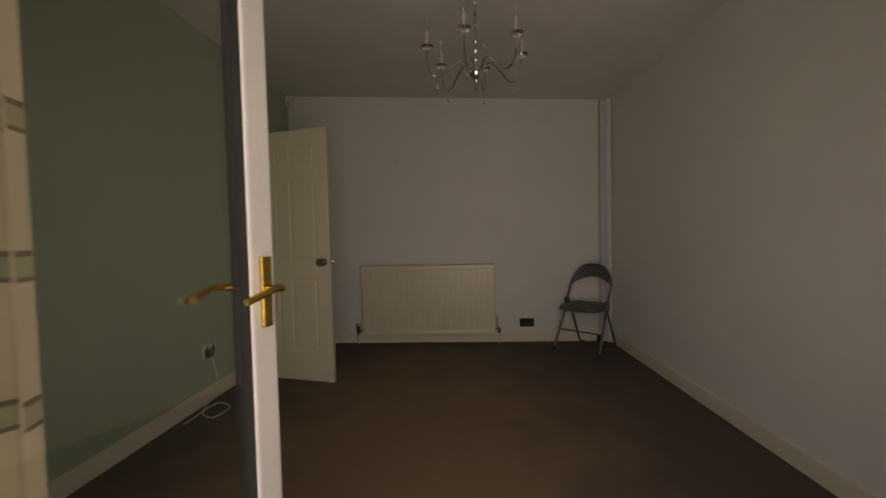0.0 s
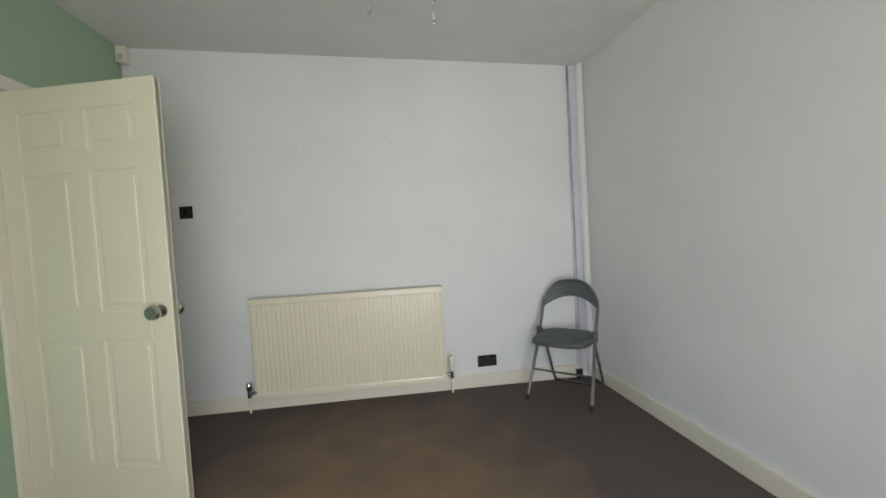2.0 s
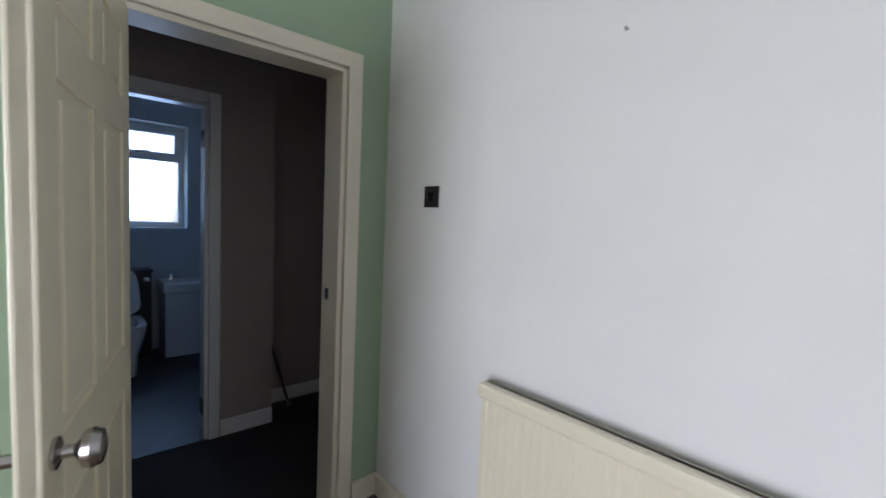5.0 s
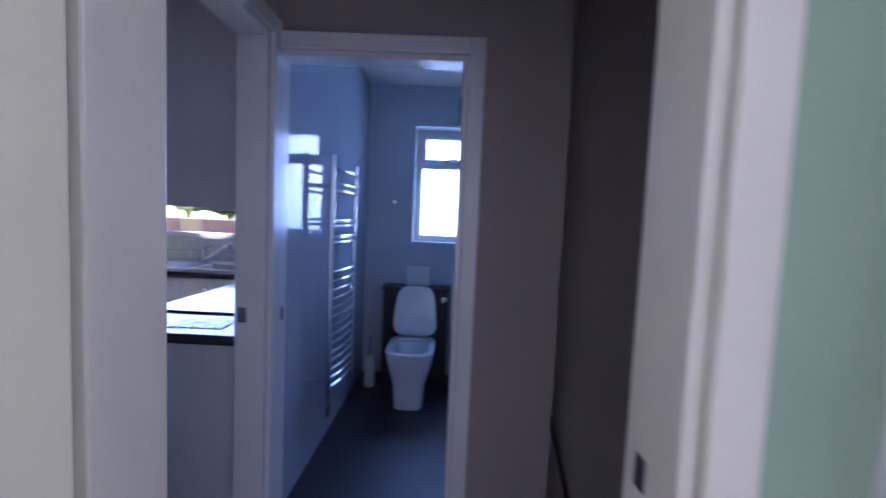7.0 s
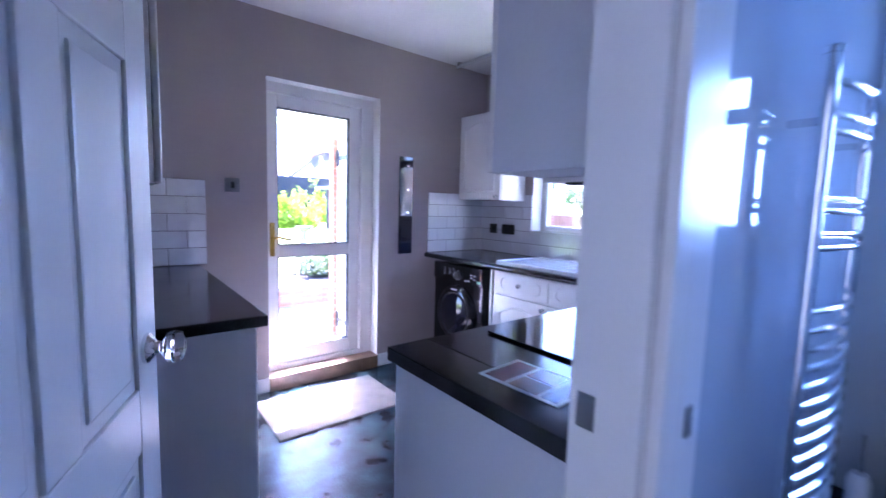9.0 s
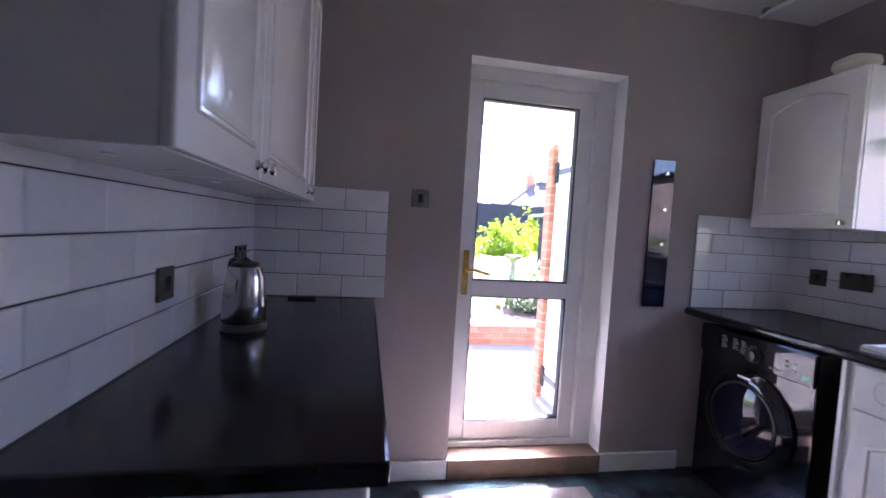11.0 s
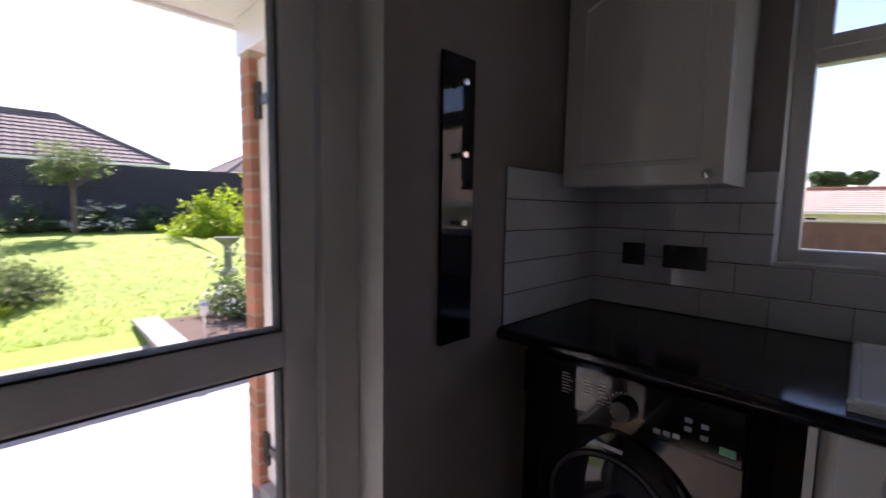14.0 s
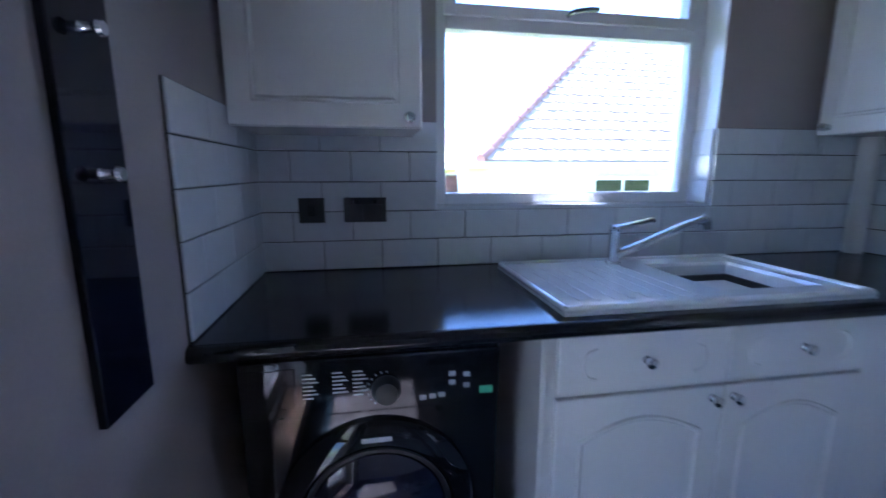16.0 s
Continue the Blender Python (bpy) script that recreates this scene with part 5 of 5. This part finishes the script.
for k in range(28):
    z = -0.135 + k * 0.0755
    for s in (-1, 1):
        o = new("brick", bme)
        o.parent = pier
        w = Vector((-2.365, -5.172, z)) - ORG[pier]
        o.matrix_basis = Matrix.Translation(w) @ Matrix.Translation((s * 0.0565, 0, 0))
gt = thing("side_gate", "white boarded side gate with black strap hinges", "gate", (-2.35, -4.65, -0.1))
for k in range(8):
    y = -5.118 + k * 0.1205
    part("board", B((-2.365, -2.34, y, y + 0.117, -0.08, 1.96), bev=0.004), UPVC, gt)
for z in (0.09, 1.77):
    part("strap_hinge", B((-2.339, -2.328, -5.09, -4.5, z - 0.02, z + 0.025), (-2.339, -2.322, -5.115, -5.07, z - 0.08, z + 0.085), bev=0.003), BLACK_MATT, gt, "black strap hinge")
slab("kerb", [(-2.42, -2.29, -5.09, -4.14, -0.14, -0.085)], CONCRETE, "pale concrete kerb under the gate", "kerb")
bed = thing("raised_bed", "low red brick raised bed with pale coping", "raised bed", (-3.4, -7.2, -0.14))
part("wall_core", B((-4.6, 3.4, -6.98, -6.82, -0.14, 0.1), (-2.46, -2.3, -8.2, -6.98, -0.14, 0.1)), MORTAR, bed)
bb = B((-0.1, 0.1, -0.006, 0.006, 0, 0.062), bev=0.003)
bme2 = bpy.data.meshes.new("brick")
bb.to_mesh(bme2)
bb.free()
bme2.materials.append(BRICK)
for k in range(3):
    for i in range(37):
        o = new("brick", bme2)
        o.parent = bed
        o.location = Vector((-4.45 + i * 0.212 + (0.1 if k % 2 else 0), -6.816, -0.13 + k * 0.075)) - ORG[bed]
part("coping", B((-4.6, 3.4, -7.0, -6.79, 0.1, 0.14), (-2.49, -2.27, -8.2, -7.0, 0.1, 0.14), bev=0.008), CONCRETE, bed)
part("soil", B((-4.6, -2.46, -8.2, -6.98, -0.1, 0.09)), SOIL, bed)


def foliage(bm, c, r, n, size, rng, squash=1.0, low=-1.0):
    """Many small leaves over an uneven crown with gaps."""
    lumps = [(Vector((rng.uniform(-1, 1), rng.uniform(-1, 1), rng.uniform(-0.8, 1))) * 0.55, rng.uniform(0.35, 0.6)) for _ in range(12)]
    for _ in range(n):
        o, rr = rng.choice(lumps)
        v = Vector((rng.gauss(0, 1), rng.gauss(0, 1), rng.gauss(0, 1))).normalized() * rr * rng.uniform(0.7, 1.08) + o
        if v.z < low:
            continue
        leaf(bm, Vector(c) + Vector((v.x * r, v.y * r, v.z * r * squash)), size, rng)
    return bm


def leaf(bm, p, size, rng):
    q = Euler((rng.uniform(-1.2, 1.2), rng.uniform(-1.2, 1.2), rng.uniform(0, 6.3))).to_matrix()
    s = size * rng.uniform(0.6, 1.3)
    bm.faces.new([bm.verts.new(p + q @ Vector(k)) for k in ((-s, 0, 0), (0, -s * 0.45, s * 0.1), (s, 0, 0), (0, s * 0.45, s * 0.1))])


def bush(name, label, c, r, n, size, material, seed, squash=1.0, flowers=None):
    """Shoots that fan out of the ground, each with leaves along its outer part."""
    rng = random.Random(seed)
    z = c[2]
    d = thing(name, label, "bush", (c[0], c[1], z))
    stems, crown, blossom = bmesh.new(), bmesh.new(), bmesh.new()
    shoots = 90
    for k in range(shoots):
        a, lean = rng.uniform(0, 2 * math.pi), math.acos(rng.uniform(-0.02, 1.0) ** 2 if k % 3 else 0.1)
        length = rng.uniform(0.72, 1.12) * (1 + 0.16 * math.sin(3 * a + seed) + 0.1 * math.sin(7 * a))
        tip = Vector((c[0] + math.cos(a) * math.sin(lean) * r * length, c[1] + math.sin(a) * math.sin(lean) * r * length, z + 0.04 + math.cos(lean) * r * 1.45 * squash * length))
        root = Vector((c[0] + rng.uniform(-0.2, 0.2) * r, c[1] + rng.uniform(-0.2, 0.2) * r, z - 0.02))
        if k % 6 == 0:
            C(root, root.lerp(tip, 0.8), 0.012, 0.004, 5, stems)
        for _ in range(n // shoots):
            u = rng.uniform(0.15, 1.0)
            w = 0.16 * r * (1.15 - u * 0.75)
            p = root.lerp(tip, u) + Vector((rng.gauss(0, w), rng.gauss(0, w), rng.gauss(0, w) + 0.1 * r * math.sin(u * 3.1)))
            if p.z > z:
                leaf(crown, p, size, rng)
        if flowers:
            for _ in range(flowers // shoots + 1):
                leaf(blossom, tip + Vector((rng.gauss(0, 0.05), rng.gauss(0, 0.05), rng.gauss(0.02, 0.03))), 0.034, rng)
    part("stems", stems, BARK, d)
    part("foliage", crown, material, d)
    if flowers:
        part("blossom", blossom, PETAL, d, "white blossom")
    else:
        blossom.free()
    return d


G = lambda x, y: (x, y, land(x, y))
bush("lime_shrub", "bright lime-green leafy shrub on the lawn", G(-4.65, -13.5), 0.86, 8000, 0.055, LEAF_LIME, 1, 0.95)
bush("flowering_shrub", "grey-green shrub with pale flowers in the raised bed", (-3.35, -7.95, 0.08), 0.5, 6000, 0.03, LEAF_GREY, 2, 1.0, 270)
bush("lavender_bush", "grey-green bush at the edge of the lawn", G(-1.25, -9.6), 0.62, 5000, 0.035, LEAF_GREY, 3, 0.8)
bush("low_shrub", "low yellow-green shrub beside the lawn", G(-0.9, -9.1), 0.5, 3500, 0.035, LEAF_LIME, 4, 0.5)
bush("border_plants", "dark green plants along the fence", G(-1.7, -14.9), 0.65, 2600, 0.05, LEAF_GREEN, 5, 0.6)
bush("border_plants", "dark green plants with white flowers along the fence", G(-2.8, -14.8), 0.5, 2600, 0.05, LEAF_GREEN, 6, 0.75, 540)
bush("border_plants", "dark green plants along the fence", G(-3.7, -14.9), 0.6, 2600, 0.05, LEAF_GREEN, 8, 0.6)
bush("border_plants", "green shrubs along the fence", G(-6.4, -14.6), 1.0, 4500, 0.07, LEAF_LIME, 7, 0.9)


def tree(name, label, c, h, r, n, size, material, seed, trunk=0.07):
    rng = random.Random(seed)
    z = land(c[0], c[1]) if c[0] > -5 else -0.6
    d = thing(name, label, "tree", (c[0], c[1], z))
    bm = C((c[0], c[1], z - 0.05), (c[0], c[1], z + h * 0.62), trunk, trunk * 0.6, 10)
    for _ in range(6):
        a = rng.uniform(0, 6.28)
        C((c[0], c[1], z + h * rng.uniform(0.4, 0.6)), (c[0] + math.cos(a) * r * 0.7, c[1] + math.sin(a) * r * 0.7, z + h * rng.uniform(0.7, 0.9)), trunk * 0.4, trunk * 0.12, 7, bm)
    part("trunk", bm, BARK, d, "", True)
    part("crown", foliage(bmesh.new(), (c[0], c[1], z + h * 0.78), r, n, size, rng, 0.7), material, d)


tree("garden_tree", "young tree with a slim trunk and pale leaves", (-2.35, -14.4), 1.75, 0.65, 1600, 0.05, LEAF_GREY, 11, 0.06)
for k, (x, y, h, r) in enumerate(((-46, -3.4, 5.9, 0.8), (-46, -5.4, 5.5, 1.3), (-48, -16, 5.0, 1.6), (-34, -28, 5.5, 2.0), (-21.5, -14.3, 3.3, 1.2), (-22.5, -12.7, 3.0, 1.1), (-22, -11.2, 3.4, 1.2), (-22.5, -9.7, 3.0, 1.1))):
    tree("distant_tree", "leafy tree beyond the neighbouring roofs", (x, y), h, r, 2600, 0.2, LEAF_GREEN, 20 + k, 0.2)
fb = B((-0.0742, 0.0742, -0.009, 0.009, 0, 1.45), bev=0.003)
fme = bpy.data.meshes.new("board")
fb.to_mesh(fme)
fb.free()
fme.materials.append(FENCE)
fn = thing("garden_fence", "dark stained board fence at the end of the garden", "fence", (-3, -15.6, 0.75))
part("rail", B((-9, 5, -15.66, -15.62, 1.0, 1.06), (-9, 5, -15.66, -15.62, 1.85, 1.91)), FENCE, fn)
for i in range(94):
    o = new("board", fme)
    o.parent = fn
    o.location = (-6 + i * 0.149, 0.0, -0.02 + 0.01 * math.sin(i * 1.7))
bb2 = thing("bird_bath", "grey stone bird bath on the lawn", "bird bath", (-3.85, -10.0, 0.25))
part("pedestal", L([(0.13, 0), (0.12, 0.05), (0.06, 0.1), (0.05, 0.42), (0.08, 0.47)], (-3.75, -9.9, land(0, -9.9))), STONE_GREY, bb2, "", True)
part("basin", L([(0.08, 0.47), (0.16, 0.52), (0.18, 0.57), (0.16, 0.555), (0.04, 0.52)], (-3.75, -9.9, land(0, -9.9))), STONE_GREY, bb2, "", True)
shed = thing("garden_shed", "dark timber shed with a pale felt roof", "shed", (-6.2, -12.2, 0.4))
for i in range(9):
    part("board", B((-7.1, -5.3, -12.4, -11.2, 0.3 + i * 0.155, 0.45 + i * 0.155), bev=0.006), FENCE, shed)
part("roof", B((-7.3, -5.1, -12.5, -11.05, 1.69, 1.77), bev=0.01), CONCRETE, shed)
lamp = thing("garden_light", "small steel garden light in the bed", "garden light", (-2.7, -7.05, 0.1))
part("stake", C((-2.62, -7.08, 0.08), (-2.62, -7.08, 0.36), 0.012), STEEL, lamp, "", True)
part("lamp_head", L([(0.035, 0), (0.04, 0.02), (0.04, 0.09), (0.02, 0.11)], (-2.62, -7.08, 0.34)), STEEL, lamp, "", True)


def tile_roof(bm, origin, along, up, n_course, run, length, hip0=0.0, hip1=0.0, pitch=0.34, wave=0.28):
    """Stepped courses of rolled tiles on a slope; hip0 and hip1 take that much off each end per metre climbed."""
    along, up = Vector(along), Vector(up)
    nrm = along.cross(up).normalized()
    if nrm.z < 0:
        nrm = -nrm
    for k in range(n_course):
        a, b = k * pitch, (k + 1) * pitch + 0.03
        u0, u1 = hip0 * (a + pitch / 2), length - hip1 * (a + pitch / 2)
        if u1 <= u0:
            break
        m = max(2, int((u1 - u0) / (wave / 6)))
        rows = []
        for t, lift in ((a, 0.012), (a, 0.05), (b, 0.015)):
            rows.append([bm.verts.new(Vector(origin) + along * (u0 + (u1 - u0) * i / m) + up * t + nrm * (lift + (0.022 * (0.5 + 0.5 * math.sin(2 * math.pi * (u0 + (u1 - u0) * i / m) / wave)) ** 2 if lift > 0.012 else 0))) for i in range(m + 1)])
        for r0, r1 in zip(rows, rows[1:]):
            for i in range(m):
                bm.faces.new((r0[i], r0[i + 1], r1[i + 1], r1[i]))
    return bm


def bungalow(name, label, x0, x1, y0, y1, z0, eave, pitch_deg, roof_mat, wall_mat, ridge_mat, courses=True, chimney=None):
    d = thing(name, label, "house", ((x0 + x1) / 2, (y0 + y1) / 2, z0))
    part("wall", B((x0 + 0.4, x1 - 0.4, y0 + 0.4, y1 - 0.4, z0, eave)), wall_mat, d)
    part("gutter", B((x0 - 0.06, x0, y0, y1, eave - 0.1, eave), (x1, x1 + 0.06, y0, y1, eave - 0.1, eave), (x0, x1, y0 - 0.06, y0, eave - 0.1, eave), (x0, x1, y1, y1 + 0.06, eave - 0.1, eave), bev=0.01), UPVC, d)
    part("soffit", B((x0, x1, y0, y1, eave - 0.1, eave - 0.06)), UPVC, d)
    c, s = math.cos(radians(pitch_deg)), math.sin(radians(pitch_deg))
    wx, wy = x1 - x0, y1 - y0
    half = min(wx, wy) / 2
    n = int(half / c / 0.34) + 1
    roof = bmesh.new()
    tile_roof(roof, (x1, y0, eave), (0, 1, 0), (-c, 0, s), n, 0, wy, c, c)
    tile_roof(roof, (x0, y0, eave), (0, 1, 0), (c, 0, s), n, 0, wy, c, c)
    tile_roof(roof, (x0, y0, eave), (1, 0, 0), (0, c, s), n, 0, wx, c, c)
    tile_roof(roof, (x0, y1, eave), (1, 0, 0), (0, -c, s), n, 0, wx, c, c)
    r = part("roof", roof, roof_mat, d, "", False)
    top = eave + half * math.tan(radians(pitch_deg))
    ends = [(x0 + half, (y0 + y1) / 2, top), (x1 - half, (y0 + y1) / 2, top)] if wx > wy else [((x0 + x1) / 2, y0 + half, top), ((x0 + x1) / 2, y1 - half, top)]
    for cx, cy in ((x0, y0), (x1, y0), (x0, y1), (x1, y1)):
        e = min(ends, key=lambda p: (p[0] - cx) ** 2 + (p[1] - cy) ** 2)
        a, b = Vector((cx, cy, eave + 0.04)), Vector(e) + Vector((0, 0, 0.04))
        m = int((b - a).length / 0.4)
        for k in range(m):
            part("hip_tile", C(a.lerp(b, k / m), a.lerp(b, (k + 1.1) / m), 0.1, 0.08, 10), ridge_mat, r, "", True)
    part("ridge", C(Vector(ends[0]) + Vector((0, 0, 0.03)), Vector(ends[1]) + Vector((0, 0, 0.03)), 0.13, seg=10), ridge_mat, r, "", True)
    for wy0 in (y0 + wy * 0.2, y0 + wy * 0.62):
        w = part("window", B((x1 - 0.41, x1 - 0.36, wy0, wy0 + 1.3, z0 + 0.9, eave - 0.25), bev=0.01), UPVC, d)
        part("pane", B((x1 - 0.37, x1 - 0.352, wy0 + 0.08, wy0 + 0.62, z0 + 0.98, eave - 0.33), (x1 - 0.37, x1 - 0.352, wy0 + 0.68, wy0 + 1.22, z0 + 0.98, eave - 0.33)), NAVY_GLASS, w)
    if chimney:
        ch = part("chimney", B((chimney[0] - 0.3, chimney[0] + 0.3, chimney[1] - 0.3, chimney[1] + 0.3, top - 0.6, top + 0.6), bev=0.02), BRICK, d)
        part("chimney_pot", L([(0.11, 0), (0.1, 0.3), (0.12, 0.34)], (chimney[0], chimney[1], top + 0.6)), RIDGE, ch, "", True)
    return d


bungalow("neighbour_bungalow", "bungalow with a pale buff tiled hip roof and red hip tiles", -30.0, -9.0, -1.6, 10.0, -1.2, 1.44, 38, ROOF_BUFF, BUFF_WALL, RIDGE)
bungalow("far_bungalow", "distant bungalow with an orange tiled roof", -42, -35, -20.0, 2.0, -0.7, 1.4, 23, ROOF_PINK, BUFF_WALL, RIDGE)
bungalow("garden_bungalow", "grey-roofed bungalow behind the garden fence", -6.2, 12, -30.4, -24, 0.4, 2.9, 31, ROOF_GREY, BUFF_WALL, ROOF_GREY)
bungalow("garden_bungalow", "distant grey-roofed bungalow with a chimney", -21, -10.2, -37, -30, 0.4, 3.0, 31, ROOF_GREY, BUFF_WALL, ROOF_GREY, chimney=(-13.2, -33.5))
side_board = fme.copy()
side_board.materials[0] = mat("red_brown_fence_stain", (0.13, 0.06, 0.05), 0.8, scale=6, amt=0.3, bump=0.3, piece=0.15)
sf = thing("side_fence", "red-brown board fence with a pale capping beside the neighbour", "fence", (-6.6, -5, -0.6))
for i in range(56):
    o = new("board", side_board)
    o.parent = sf
    o.matrix_basis = Matrix.Translation((0, -5.77 + i * 0.149, -0.05)) @ pose(0.006 * (i % 2), 0, 0, 0, 0, 90) @ Matrix.Diagonal((1.08, 1, 1.29, 1))
part("capping", B((-6.625, -6.575, -10.8, -2.46, 1.222, 1.24), bev=0.005), CONCRETE, sf, "pale capping rail")
part("post", B((-6.66, -6.55, -2.5, -2.4, -0.62, 1.33), bev=0.01), UPVC, sf, "white end post")

# Grass blades on the near lawn.
rng = random.Random(42)
verts, faces = [], []
for _ in range(14000):
    x, y = rng.uniform(-5.5, 3.5), -8.0 - 6.5 * rng.random() ** 1.6
    z, h, a = land(x, y), rng.uniform(0.018, 0.042), rng.uniform(0, 6.28)
    k = len(verts)
    dx, dy = 0.006 * math.cos(a), 0.006 * math.sin(a)
    verts += [(x - dx, y - dy, z), (x + dx, y + dy, z), (x + rng.uniform(-0.02, 0.02), y + rng.uniform(-0.02, 0.02), z + h)]
    faces.append((k, k + 1, k + 2))
me = bpy.data.meshes.new("grass")
me.from_pydata(verts, [], faces)
me.materials.append(BLADE)
tagged(new("grass", me), "short green lawn grass", "grass", kind="stuff")


# ---- wall tiles of the kitchen ----
TILES = {}


def tile_mesh(w, h, axis):
    key = (round(w, 3), round(h, 3), axis)
    if key not in TILES:
        bm = B((-0.0042, 0.0042, -w / 2, w / 2, -h / 2, h / 2) if axis == "x" else (-w / 2, w / 2, -0.0042, 0.0042, -h / 2, h / 2))
        es = [e for e in bm.edges]
        bmesh.ops.bevel(bm, geom=es, offset=0.0022, segments=1, affect="EDGES")
        me = bpy.data.meshes.new("wall_tile")
        bm.to_mesh(me)
        bm.free()
        me.materials.append(TILE)
        TILES[key] = me
    return TILES[key]


def tiling(parent, axis, face, n, start, end, z0, rows, holes=(), tw=0.2, th=0.1, joint=0.003):
    """Running-bond tiles on a wall face from start towards end, on a dark grout bed."""
    s = 1 if end > start else -1
    lo, hi = min(start, end), max(start, end)
    top = z0 + rows * (th + joint)
    bed = []
    cuts = sorted({lo, hi, *[min(max(v, lo), hi) for h in holes for v in h[:2]]})
    for a, b in zip(cuts, cuts[1:]):
        zs = [(z0, top)]
        for h in holes:
            if h[0] < (a + b) / 2 < h[1]:
                zs = [(z0, min(top, h[2]))]
        for c, d in zs:
            f = sorted((face, face + n * 0.004))
            bed.append((*f, a, b, c, d) if axis == "x" else (a, b, *f, c, d))
    part("grout_bed", B(*bed), GROUT, parent)
    for r in range(rows):
        zc = z0 + (r + 0.5) * (th + joint)
        u = -(0.1 if r % 2 else 0.0)
        while u < hi - lo - 0.004:
            a, b = max(u, 0), min(u + tw, hi - lo)
            u += tw + 0.002
            segs = [(start + s * a, start + s * b)]
            for h in holes:
                if h[2] < zc < h[3]:
                    keep = []
                    for p, q in segs:
                        p, q = min(p, q), max(p, q)
                        if q <= h[0] or p >= h[1]:
                            keep.append((p, q))
                            continue
                        if p < h[0]:
                            keep.append((p, h[0]))
                        if q > h[1]:
                            keep.append((h[1], q))
                    segs = keep
            for p, q in segs:
                w = abs(q - p)
                if w < 0.012:
                    continue
                o = new("wall_tile", tile_mesh(w, th, axis))
                o.parent = parent
                d = face + n * 0.0062
                o.location = (d, (p + q) / 2, zc) if axis == "x" else ((p + q) / 2, d, zc)


tiling(wall_garden, "y", -3.885, 1, -0.927, -0.33, 0.916, 5)
tiling(wall_garden, "y", -3.885, 1, -2.616, -3.246, 0.916, 5)
tiling(wall_kitchen_side, "x", -0.32, -1, -3.877, -2.45, 0.916, 5)
tiling(wall_west, "x", -3.254, 1, -3.877, -1.402, 0.916, 5, [(-3.275, -2.15, 1.1205, 3.0)])
tiling(wall_tiled, "y", -1.4, -1, -3.246, -1.21, 0.916, 5)
for z0, z1 in ((1.137, 1.226), (1.229, 1.327), (1.33, 1.428)):
    for x0, x1 in ((-3.368, -3.258),):
        o = new("wall_tile", link("t", B((x0, x1, -2.16, -2.151, z0, z1), bev=0.002), TILE).data)
        o.parent = wall_west
        bpy.data.objects.remove(bpy.data.objects["t"])
